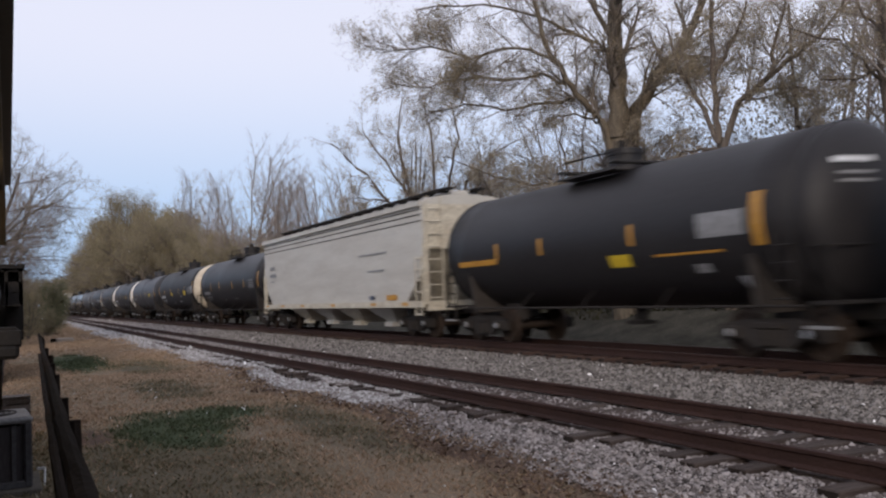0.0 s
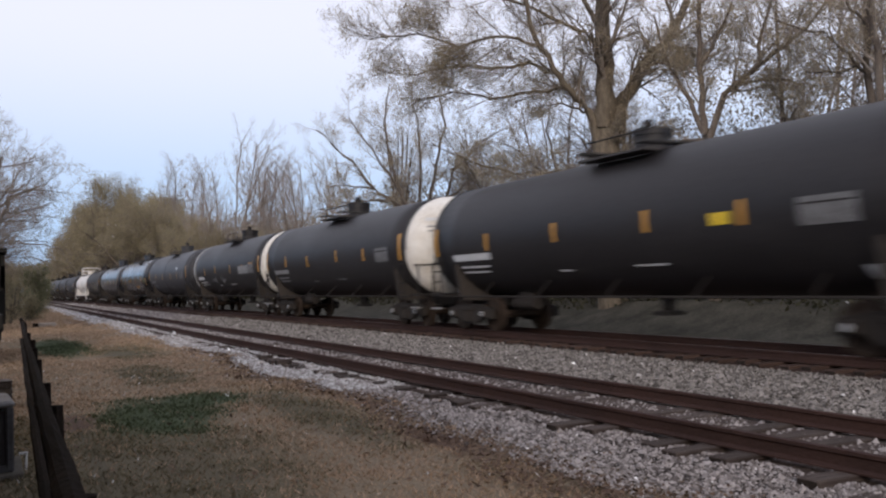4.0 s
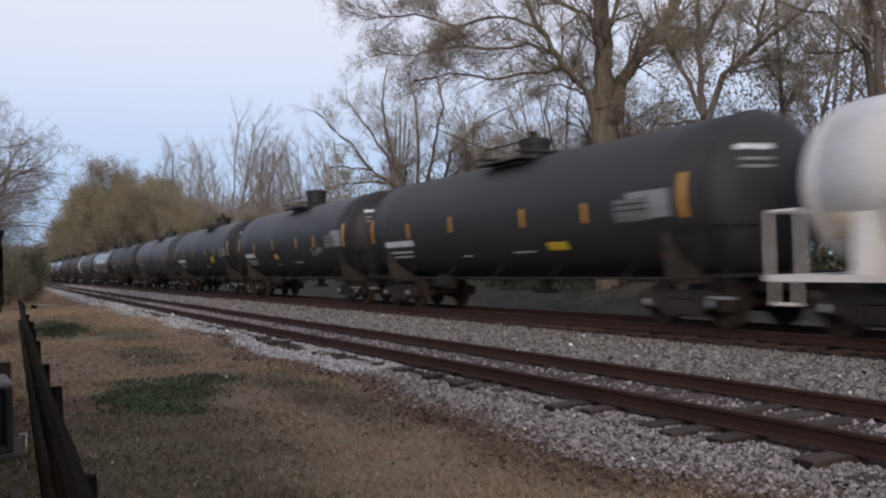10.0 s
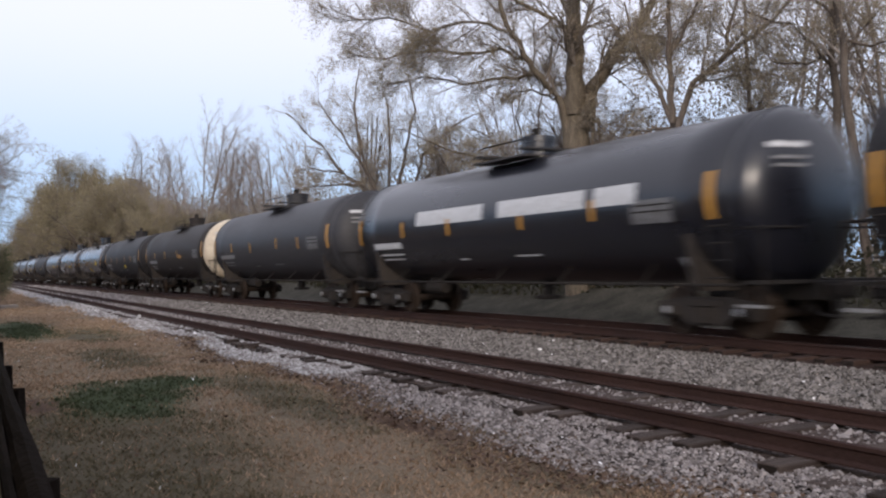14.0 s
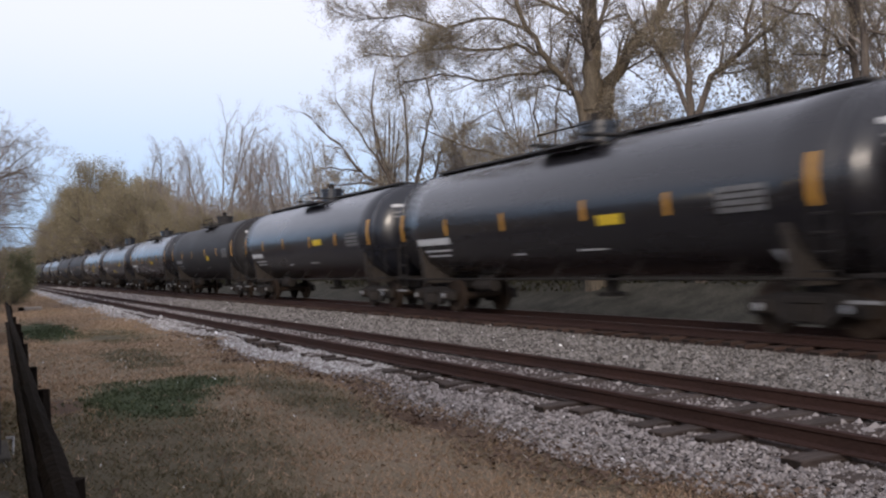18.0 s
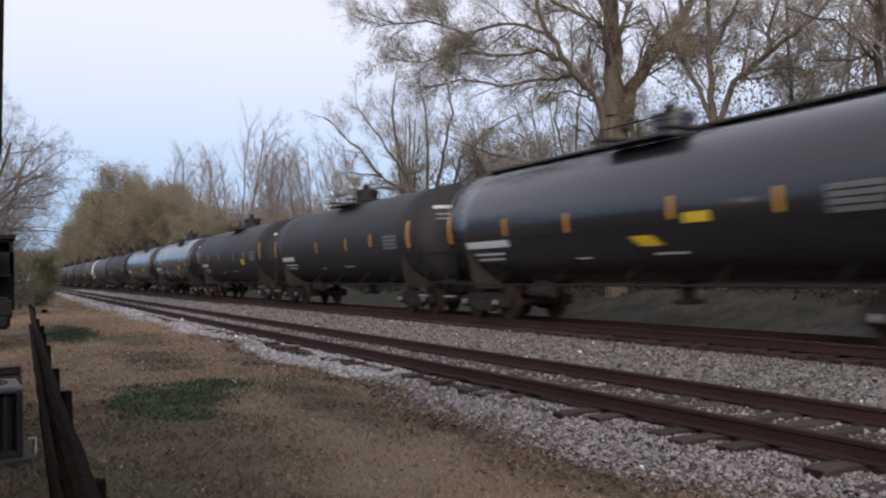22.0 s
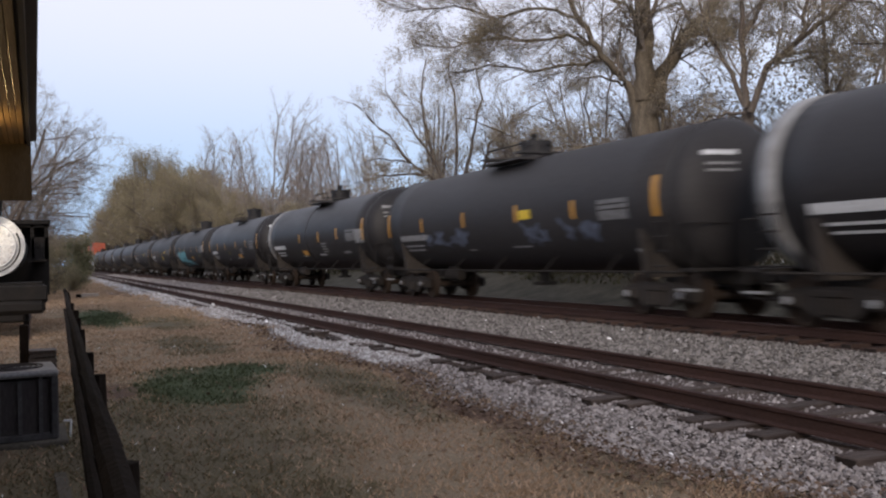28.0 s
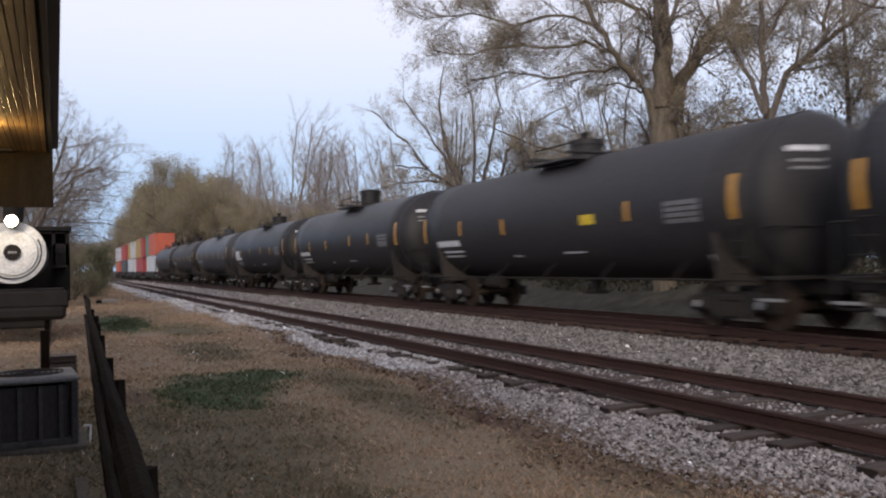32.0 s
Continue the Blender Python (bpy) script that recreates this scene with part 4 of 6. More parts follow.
C_ORANGE = mat("orange_container_paint", (0.50, 0.10, 0.045), 0.55, 0, (0.36, 0.08, 0.05), 2, 0.5)
C_RED = mat("red_container_paint", (0.36, 0.045, 0.04), 0.55, 0, (0.26, 0.04, 0.04), 2, 0.5)
C_TEAL = mat("green_container_paint", (0.03, 0.22, 0.17), 0.55, 0, (0.03, 0.16, 0.13), 2, 0.5)
C_OCHRE = mat("ochre_container_paint", (0.38, 0.25, 0.06), 0.55, 0, (0.3, 0.2, 0.07), 2, 0.5)
C_PALE = mat("pale_container_paint", (0.50, 0.52, 0.54), 0.55, 0, (0.38, 0.38, 0.4), 2, 0.5)
C_NAVY = mat("dark_container_paint", (0.05, 0.06, 0.08), 0.55, 0, (0.06, 0.06, 0.06), 2, 0.5)


def build_train():
    """The cars from the head to the tail of what passes; each with its own paint, heads and markings."""
    rng = random.Random(7)
    cars = {}

    def tank(n, paint, **k):
        marks = list(k.pop("marks", ()))
        text = k.pop("text", M_GREYMARK)
        panel = k.pop("panel", None)
        strips = k.pop("strips", True)
        placard = k.pop("placard", M_WHITE)
        usual = [] if k.pop("plain", False) else usual_marks(rng, strips, text, panel, True, placard)
        cars[n] = tank_car(paint, marks=usual + marks, **k)

    def blotches(y0, y1, a0, a1, m, count, size=0.5):
        return [("painted_scrawl", rng.uniform(y0, y1), rng.uniform(a0, a1), rng.uniform(0.5, 1.0) * size, rng.uniform(0.5, 1.0) * size, m, rng.uniform(-0.5, 0.5) * size) for _ in range(count)]

    tank(-18, P_SATIN)
    tank(-17, P_SATIN, strips=False, half=6.4, placard=M_WHITE, plain=True, label="black tank car with yellow stripe marks and a pale data panel",
         marks=[("warning_stripe", 4.7, 2.2, 2.2, 0.15, M_AMBER), ("reflector_strip", 3.55, 2.45, 0.14, 0.42, M_AMBER), ("reflector_strip", 1.4, 2.45, 0.14, 0.40, M_AMBER), ("warning_panel", -1.6, 1.95, 0.7, 0.28, M_YELLOW), ("reflector_strip", -2.1, 2.46, 0.15, 0.44, M_AMBER),
                ("warning_stripe", -3.7, 2.0, 1.9, 0.05, M_AMBER), ("data_panel", -4.7, 2.48, 1.2, 0.46, M_GREYMARK), ("reflector_strip", -5.6, 2.5, 0.24, 0.95, M_AMBER), ("placard", -5.0, 1.39, 0.42, 0.38, M_WHITE), ("stencil_bar", -4.0, 1.7, 0.4, 0.2, M_GREYMARK)])
    cars[-16] = hopper_car()
    tank(-15, P_SATIN, label="black tank car with faded white stencils and amber strips")
    tank(-14, P_MATTE, front=M_CREAM, text=M_WHITE, label="black tank car with a cream painted end", marks=[("warning_panel", -4.1, 2.24, 0.85, 0.34, M_YELLOW), ("warning_panel", 1.5, 2.21, 0.55, 0.24, M_YELLOW), ("data_panel", -7.0, 2.4, 0.9, 0.5, M_GREYMARK), ("stencil_bar", -2.5, 2.0, 0.8, 0.14, M_GREYMARK)])
    tank(-13, P_GREY, band=True, label="slate grey tank car with a ribbed middle band", panel=(-4.0, 2.33, 0.75, 0.34, M_YELLOW))
    tank(-12, P_SATIN, front=M_WHITEHEAD, label="black tank car with a white painted end", text=M_WHITE, panel=(-3.6, 2.38, 0.5, 0.22, M_YELLOW))
    tank(-11, P_SATIN, front=M_WHITEHEAD, label="black tank car with a white painted end")
    tank(-10, P_SATIN, rim=M_GREYHEAD, front=M_WHITEHEAD, text=M_WHITE, label="black tank car with a white end and scrawled lettering", marks=blotches(0, 6, 1.67, 2.05, M_GREYMARK, 7) + [("data_panel", -4.5, 2.33, 2.2, 0.4, M_GREYMARK), ("warning_panel", -6.0, 2.44, 0.8, 0.4, M_AMBER)])
    tank(-9, P_GREY, band=True, label="weathered slate grey tank car with a pale scuffed end", marks=[("data_panel", -4.0, 2.87, 0.5, 0.16, M_WHITE)])
    tank(-8, P_GLOSS, walkway=True, plain=True, label="black tank car with an olive lettered panel and amber strips", text=M_OLIVEMARK, marks=[("lettered_panel", -7.0, 2.22, 1.35, 0.42, M_OLIVEMARK), ("reflector_strip", -7.72, 2.2, 0.28, 0.70, M_AMBER), ("warning_panel", -2.5, 1.76, 1.0, 0.24, M_AMBER), ("stencil_bar", 6.0, 1.8, 1.0, 0.12, M_OLIVEMARK), ("stencil_bar", 4.6, 1.8, 0.7, 0.10, M_OLIVEMARK), ("reflector_strip", 7.74, 2.3, 0.2, 0.8, M_AMBER), ("reflector_strip", -5.5, 1.45, 0.7, 0.05, M_GREYMARK)] + [("reflector_strip", y, 2.34, 0.15, 0.42, M_AMBER) for y in (4.6, 1.0, -1.95, -5.2)])
    tank(-7, P_BLUE, text=M_WHITE, label="blue-black tank car with rows of white stencils", big_dome=True, marks=[("stencil_bar", 3.4, 2.55 - 0.13 * i, 0.7, 0.06, M_WHITE) for i in range(4)] + [("stencil_bar", -1.5, 2.6 - 0.14 * i, 1.0, 0.06, M_WHITE) for i in range(4)] + [("warning_panel", 0.8, 2.49, 0.4, 0.3, M_YELLOW)])
    tank(-6, P_BROWN, label="brown-black tank car with cream scrawled lettering", marks=blotches(-4.5, 1.5, 1.67, 2.30, M_CREAMMARK, 24, 0.75), placard=M_RED)
    cars[-5] = white_tank_car()
    tank(-4, P_MATTE, label="dull black tank car with yellow panel and red placard", panel=(-2.95, 1.72, 0.8, 0.22, M_YELLOW), text=M_WHITE, placard=M_RED, marks=[("data_panel", -6.4, 2.44, 1.3, 0.55, M_GREYMARK)])
    tank(-3, P_SATIN, big_dome=True, label="black tank car with a railed manway platform", panel=(1.5, 1.92, 0.62, 0.24, M_AMBER), text=M_WHITE, placard=M_GREYMARK, marks=blotches(-5.0, -3.4, 1.95, 2.1, M_GREYMARK, 6, 0.38) + [("data_panel", -6.6, 2.45, 1.1, 0.6, M_GREYMARK)])
    tank(-2, P_SATIN, label="black tank car with a yellow panel and a white placard", text=M_WHITE, panel=(-3.4, 2.02, 0.6, 0.34, M_YELLOW), marks=[("data_panel", -6.4, 2.36, 0.9, 0.42, M_GREYMARK)])
    tank(-1, P_GREY, band=True, label="slate grey tank car with a middle band")
    tank(0, P_MATTE, label="dull black tank car with faded stencils and a red placard", panel=(-1.6, 2.16, 0.7, 0.22, M_AMBER), placard=M_RED)
    tank(1, P_BLUE, text=M_WHITE, label="glossy blue-black tank car with long white name panels", marks=[("name_panel", 2.0, 2.74, 3.6, 0.40, M_WHITE), ("name_panel", -2.2, 2.74, 3.4, 0.40, M_WHITE), ("name_panel", -4.85, 2.74, 1.3, 0.40, M_WHITE)])
    tank(2, P_GREY, label="slate grey tank car with faded stencils", text=M_GREYMARK)
    tank(3, P_BROWN, front=M_CREAM, label="brown-black tank car with a cream painted end", panel=(-2.2, 2.27, 0.6, 0.2, M_AMBER))
    tank(4, P_MATTE, label="dull dark grey tank car with sparse faded stencils", panel=(-1.2, 1.88, 0.7, 0.22, M_YELLOW))
    tank(5, P_GLOSS, big_dome=True, label="black tank car with yellow quarter-round marks", marks=[("warning_panel", -0.4, 1.72, 0.7, 0.4, M_YELLOW, 0.4), ("warning_panel", -4.2, 2.21, 0.9, 0.16, M_YELLOW), ("warning_panel", -4.5, 2.38, 0.3, 0.3, M_YELLOW)], placard=M_RED)
    tank(6, P_GLOSS, walkway=True, label="glossy black tank car with a roof walkway", panel=(-2.3, 2.21, 0.8, 0.22, M_YELLOW), text=M_WHITE)
    tank(7, P_BLUE, walkway=True, text=M_WHITE, label="glossy blue-black tank car with a roof walkway", panel=(-2.4, 2.38, 1.0, 0.22, M_YELLOW))
    tank(8, P_MATTE, label="dull dark grey tank car with amber strips", panel=(-2.0, 2.16, 0.6, 0.24, M_YELLOW))
    tank(9, P_GLOSS, walkway=True, label="glossy black tank car with a roof walkway", panel=(-2.2, 2.16, 0.8, 0.22, M_YELLOW), text=M_WHITE)
    tank(10, P_BLUE, big_dome=True, label="black tank car with yellow quarter-round marks", marks=[("warning_panel", 0.4, 1.72, 0.6, 0.4, M_YELLOW, 0.4), ("warning_panel", -3.8, 2.21, 0.9, 0.16, M_YELLOW), ("warning_panel", -4.1, 2.38, 0.3, 0.3, M_YELLOW)], text=M_WHITE)
    tank(11, P_GLOSS, walkway=True, label="glossy black tank car with a roof walkway", panel=(-2.4, 2.27, 0.7, 0.2, M_YELLOW), text=M_WHITE, marks=[("warning_panel", -0.8, 1.88, 0.7, 0.24, M_YELLOW, 0.3)])
    tank(12, P_MATTE, label="dull dark tank car with amber strips", text=M_WHITE)
    tank(13, P_MATTE, label="dull black tank car with amber strips", text=M_WHITE, panel=(-3.75, 2.1, 0.6, 0.3, M_YELLOW))
    tank(14, P_GLOSS, walkway=True, label="glossy black tank car with a roof walkway", text=M_WHITE, panel=(-3.1, 2.07, 0.75, 0.28, M_YELLOW), marks=[("warning_panel", -1.7, 1.42, 0.7, 0.48, M_YELLOW, 0.5)] + blotches(2.0, 2.8, 1.7, 1.95, M_GREYMARK, 5, 0.55))
    tank(15, P_BLUE, walkway=True, text=M_WHITE, label="glossy blue-black tank car with a roof walkway", panel=(-3.0, 2.06, 0.9, 0.28, M_YELLOW), marks=blotches(2.2, 3.3, 1.7, 1.95, M_GREYMARK, 7, 0.6))
    tank(16, P_BROWN, label="brown-black tank car with faded stencils")
    tank(17, P_GREY, label="slate grey tank car with faded stencils")
    tank(18, P_SATIN, rim=M_GREYHEAD, front=M_WHITEHEAD, label="black tank car with a white end and a pale rear rim", text=M_WHITE, panel=(-5.0, 2.21, 0.8, 0.3, M_YELLOW))
    tank(19, P_MATTE, label="dull dark tank car with blue-grey scrawled lettering", panel=(-2.0, 2.44, 0.6, 0.24, M_YELLOW), marks=blotches(1.5, 4.5, 1.83, 2.1, M_BLUEMARK, 12, 0.6) + blotches(-5.0, -2.0, 1.83, 2.1, M_BLUEMARK, 10, 0.6))
    tank(20, P_SATIN, rim=M_GREYHEAD, band=True, label="black tank car with a pale rear rim and an amber panel", text=M_WHITE, panel=(1.25, 1.72, 0.8, 0.26, M_AMBER), marks=[("stencil_bar", -2.1, 2.1 - 0.12 * i, 0.8, 0.05, M_GREYMARK) for i in range(4)] + [("data_panel", -7.0, 2.3, 1.1, 0.55, M_GREYMARK), ("stencil_bar", -4.9, 1.68, 0.9, 0.10, M_GREYMARK)])
    tank(21, P_SATIN, big_dome=True, label="black tank car with a railed manway platform and yellow panels", text=M_WHITE, panel=(-2.1, 1.72, 1.0, 0.28, M_AMBER), marks=[("warning_panel", 0.8, 1.95, 0.75, 0.26, M_OLIVEMARK)] + [("stencil_bar", -2.95, 2.15 - 0.13 * i, 0.8, 0.06, M_GREYMARK) for i in range(3)])
    tank(22, P_MATTE, big_dome=True, label="black tank car with large turquoise lettering", marks=blotches(1.8, 5.4, 1.75, 2.2, M_TEAL, 26, 0.8) + [("painted_scrawl", 4.6, 1.60, 2.4, 1.1, M_TEAL, 0.2), ("painted_scrawl", 3.0, 1.52, 2.4, 1.0, M_TEAL, 0.3), ("painted_scrawl", 1.4, 1.45, 2.0, 0.75, M_TEAL, 0.4), ("painted_scrawl", 0.0, 1.35, 1.8, 0.45, M_TEAL, 0.4), ("warning_panel", -1.7, 1.74, 0.6, 0.3, M_AMBER, 0.2), ("data_panel", -7.0, 2.44, 0.9, 0.5, M_GREYMARK)] + blotches(2.2, 5.2, 2.3, 2.5, M_OLIVEMARK, 6, 0.4), panel=(-5.1, 1.9, 0.7, 0.24, M_OLIVEMARK))
    tank(23, P_MATTE, label="dull black tank car with yellow panels", text=M_WHITE, panel=(-3.0, 2.44, 0.8, 0.2, M_YELLOW), marks=[("warning_panel", -1.2, 1.88, 0.7, 0.34, M_YELLOW, 0.3)])
    tank(24, P_MATTE, label="dull black tank car with a yellow panel", text=M_WHITE, panel=(-2.4, 2.38, 0.6, 0.24, M_YELLOW))
    tank(25, P_SATIN, big_dome=True, label="black tank car with a railed manway platform", text=M_WHITE)
    tank(26, P_SATIN, label="black tank car with white stencils", text=M_WHITE, marks=[("name_panel", 6.0, 2.33, 1.4, 0.5, M_WHITE)])
    tank(27, P_GREY, label="slate grey tank car with faded stencils")
    tank(28, P_BROWN, label="brown-black tank car with faded stencils")
    tank(29, P_SATIN, label="black tank car with faded stencils")
    cars[30] = well_car([(C_PALE, 12.2)], [(C_ORANGE, 9.4), (C_TEAL, 4.2)])
    cars[31] = well_car([(C_RED, 12.2)], [(C_RED, 4.2), (C_OCHRE, 9.4)])
    cars[32] = well_car([(C_PALE, 12.2)], [(C_PALE, 6.0), (C_OCHRE, 6.0)])
    cars[33] = well_car([(C_NAVY, 12.2)], [(C_RED, 12.2)])
    cars[34] = well_car([(C_ORANGE, 12.2)], [(C_PALE, 12.2)])
    return cars


CARS = build_train()


# the play of the couplers: how far each car lags the even row, from the first to the last
SLACK = (3.1, 1.75, 1.45, 1.75, 2.1, 2.2, 2.0, 1.7, 0.45, 0.45, 0.25, 0.4, -0.1, 0.5, 0.25, 0.15, -0.1, -0.1, 0.25, 0.5, 0.5, 0.4, 0.35, 0.5, 0.5, 0.25, 0.1, 0.15, 0.5, 0.35, 0.35, 0.35, 0.7, 0.6, 0.75, 0.85, 0.95, 1.0, 1.0, 1.15, 1.15, 1.1, 1.0)


def car_y(n, t):
    """Along the line, the middle of car n at t seconds."""
    return SPEED * (14.40 + 0.785 * n - t) - PITCH / 2 + SLACK[min(n, 24) + 18]


# ---- trees ----
M_BARK = mat("grey_brown_bark", (0.205, 0.170, 0.128), 0.95, 0, (0.115, 0.093, 0.070), 2.5, 0.7, 0.9, 22, (3, 3, 0.6), 0.15, 0.3)
M_BARK_DARK = mat("dark_bark", (0.17, 0.142, 0.118), 0.95, 0, (0.10, 0.080, 0.068), 2.5, 0.7, 0.9, 22, (3, 3, 0.6), 0.15, 0.3)
M_TWIG = mat("grey_twigs", (0.27, 0.235, 0.205), 0.95, 0, (0.18, 0.152, 0.130), 1.5, 0.6, 0, 20, (1, 1, 1), 0.15, 0.2)
M_LEAF_BROWN = island_mat("withered_leaves", [(0.42, 0.340, 0.220), (0.28, 0.240, 0.150), (0.50, 0.400, 0.275), (0.18, 0.165, 0.100)], 0.8, translucent=0.45)
M_TWIG_PALE = mat("pale_twigs", (0.42, 0.36, 0.33), 0.95, 0, (0.29, 0.245, 0.222), 1.5, 0.6, 0, 20, (1, 1, 1), 0.15, 0.2)
M_LEAF_OLIVE = island_mat("olive_leaves", [(0.31, 0.265, 0.175), (0.39, 0.325, 0.235), (0.235, 0.212, 0.135), (0.45, 0.37, 0.275)], 0.8, translucent=0.5)
M_LEAF_GREEN = island_mat("evergreen_leaves", [(0.095, 0.112, 0.062), (0.135, 0.140, 0.080), (0.070, 0.084, 0.048), (0.170, 0.150, 0.092)], 0.8, translucent=0.35)
M_LEAF_SCRUB = island_mat("scrub_leaves", [(0.27, 0.225, 0.14), (0.21, 0.185, 0.115), (0.33, 0.27, 0.18), (0.16, 0.15, 0.09)], 0.8, translucent=0.45)


def grow(rng, height, trunk_r, levels, spread=55, first=0.35, kids=(7, 6, 5, 4), shrink=0.62, gnarl=0.12, lift=0.25, lean=(0, 0), forks=1, droop=0.0, limbs=(), fan=0.35):
    """Branches as lists of points with radii, by level; each branch bears the next along its length."""
    out = []

    def branch(p, d, length, r, level):
        n = max(3, int(length / (0.9 if level < 2 else 0.35)) + 1)
        n = min(n, 14 if level < 2 else 4 if level < levels else 1)
        pts, q, v = [(p.copy(), r)], p.copy(), d.copy()
        tip = r * (0.35 if level < levels else 0.4)
        g = gnarl if level < 2 else gnarl * 0.75
        for i in range(n):
            v = (v + Vector((rng.gauss(0, g), rng.gauss(0, g), rng.gauss(0, g) + (lift * 0.12 if level else 0) - droop * level * 0.05))).normalized()
            q = q + v * (length / n)
            pts.append((q.copy(), r + (tip - r) * (i + 1) / n))
        out.append((level, pts))
        if level >= levels:
            return
        k = kids[min(level, len(kids) - 1)]
        count = max(2, int(round(k * rng.uniform(0.8, 1.2))))
        f0 = first if level == 0 else 0.22
        for j in range(count):
            f = f0 + (1 - f0) * (j + rng.random()) / count
            i = min(n - 1, int(f * n))
            a, ra = pts[i]
            b, _ = pts[i + 1]
            at = a.lerp(b, f * n - i if f * n - i <= 1 else 1)
            axis = (b - a).normalized()
            side = axis.orthogonal().normalized()
            side.rotate(Matrix.Rotation(rng.uniform(0, 2 * math.pi), 3, axis))
            ang = radians(spread * rng.uniform(0.65, 1.15))
            nd = (axis * math.cos(ang) + side * math.sin(ang)).normalized()
            if level == 0:
                nd.z = abs(nd.z) * 0.8 + 0.1
                nd.normalize()
            ln = length * shrink * rng.uniform(0.7, 1.15) * (1.15 - 0.55 * f)
            branch(at, nd, ln, max(0.004, pts[i][1] * rng.uniform(0.36, 0.52)), level + 1)

    def bear(pts, level, count, length):
        """Side branches along a limb of a given course."""
        n = len(pts) - 1
        for j in range(count):
            f = 0.15 + 0.85 * (j + rng.random()) / count
            i = min(n - 1, int(f * n))
            (a, ra), (b, rb) = pts[i], pts[i + 1]
            axis = (b - a).normalized()
            side = axis.orthogonal().normalized()
            side.rotate(Matrix.Rotation(rng.uniform(0, 2 * math.pi), 3, axis))
            ang = radians(spread * rng.uniform(0.6, 1.15))
            branch(a.lerp(b, f * n - i), (axis * math.cos(ang) + side * math.sin(ang) + Vector((0, 0, 0.15))).normalized(), length * rng.uniform(0.6, 1.2), max(0.02, ra * rng.uniform(0.3, 0.5)), level)

    for r0, r1, count, length, course in limbs:
        pts = []
        m = len(course) - 1
        depth = rng.uniform(-0.35, 0.35)
        for i in range(m * 3 + 1):
            k, u = min(m - 1, i // 3), i / 3 - min(m - 1, i // 3)
            x = course[k][0] + (course[k + 1][0] - course[k][0]) * u + rng.gauss(0, 0.05)
            z = course[k][1] + (course[k + 1][1] - course[k][1]) * u + rng.gauss(0, 0.05)
            pts.append((Vector((x, depth * (i / 3), z)), r0 + (r1 - r0) * i / (3 * m)))
        out.append((0, pts))
        bear(pts, 2, count, length)
    for _ in range(0 if limbs else forks):
        d = Vector((lean[0] + rng.gauss(0, 0.05) + (rng.uniform(-fan, fan) if forks > 1 else 0), lean[1] + (rng.uniform(-fan, fan) if forks > 1 else 0), 1)).normalized()
        branch(Vector((0, 0, -0.3)), d, height, trunk_r * (1 if forks == 1 else 0.6), 0)
    return out


def tubes(branches, sides):
    """One mesh's vertices and faces for all the given branches."""
    verts, faces = [], []
    for level, pts in branches:
        n = sides[min(level, len(sides) - 1)]
        base = len(verts)
        for i, (p, r) in enumerate(pts):
            a = pts[max(0, i - 1)][0]
            b = pts[min(len(pts) - 1, i + 1)][0]
            ax = (b - a).normalized()
            u = ax.orthogonal().normalized()
            w = ax.cross(u)
            for k in range(n):
                t = 2 * math.pi * k / n
                verts.append(tuple(p + u * (r * math.cos(t)) + w * (r * math.sin(t))))
        for i in range(len(pts) - 1):
            for k in range(n):
                k2 = (k + 1) % n
                faces.append((base + i * n + k, base + i * n + k2, base + (i + 1) * n + k2, base + (i + 1) * n + k))
    return verts, faces


def leaf_quads(rng, branches, level, count, size, clump=0.0):
    """Leaves round the twigs; clump: how closely they gather in tufts, with gaps between."""
    ends = [pts for lv, pts in branches if lv >= level]
    verts, faces = [], []
    while len(faces) < count:
        pts = ends[rng.randrange(len(ends))]
        p = pts[rng.randrange(max(1, len(pts) // 3), len(pts))][0]
        if clump and noise.noise(p * clump) + 0.35 * noise.noise(p * clump * 2.7) < rng.uniform(-0.60, 0.20):
            continue
        c = p + Vector((rng.gauss(0, 1), rng.gauss(0, 1), rng.gauss(0, 1))) * (size * 3.2)
        u = Vector((rng.gauss(0, 1), rng.gauss(0, 1), rng.gauss(0, 1))).normalized()
        w = u.orthogonal().normalized()
        s = size * rng.uniform(0.6, 1.3)
        b = len(verts)
        verts += [tuple(c - u * s), tuple(c + w * s * 0.5), tuple(c + u * s), tuple(c - w * s * 0.5)]
        faces.append((b, b + 1, b + 2, b + 3))
    return verts, faces


def make_tree(name, seed, label, height, trunk_r, levels, leaves=0, leaf_size=0.05, leaf_mat=None, clump=0.0, bark=None, twig=None, category="tree", sides=(10, 7, 5, 3, 3), **k):
    rng = random.Random(seed)
    br = grow(rng, height, trunk_r, levels, **k)
    tree = new(name)
    thick = [b for b in br if b[0] < 2]
    thin = [b for b in br if b[0] >= 2]
    v, f = tubes(thick, sides)
    link_mesh("trunk", v, f, bark or M_BARK, tree, smooth=True)
    v, f = tubes(thin, sides)
    link_mesh("branch", v, f, twig or M_TWIG, tree, "fine bare twigs", smooth=True)
    if leaves:
        v, f = leaf_quads(rng, br, levels, leaves, leaf_size, clump)
        link_mesh("crown", v, f, leaf_mat or M_LEAF_BROWN, tree, "sparse withered leaves")
    return tagged(tree, label, category, "trees along the line")


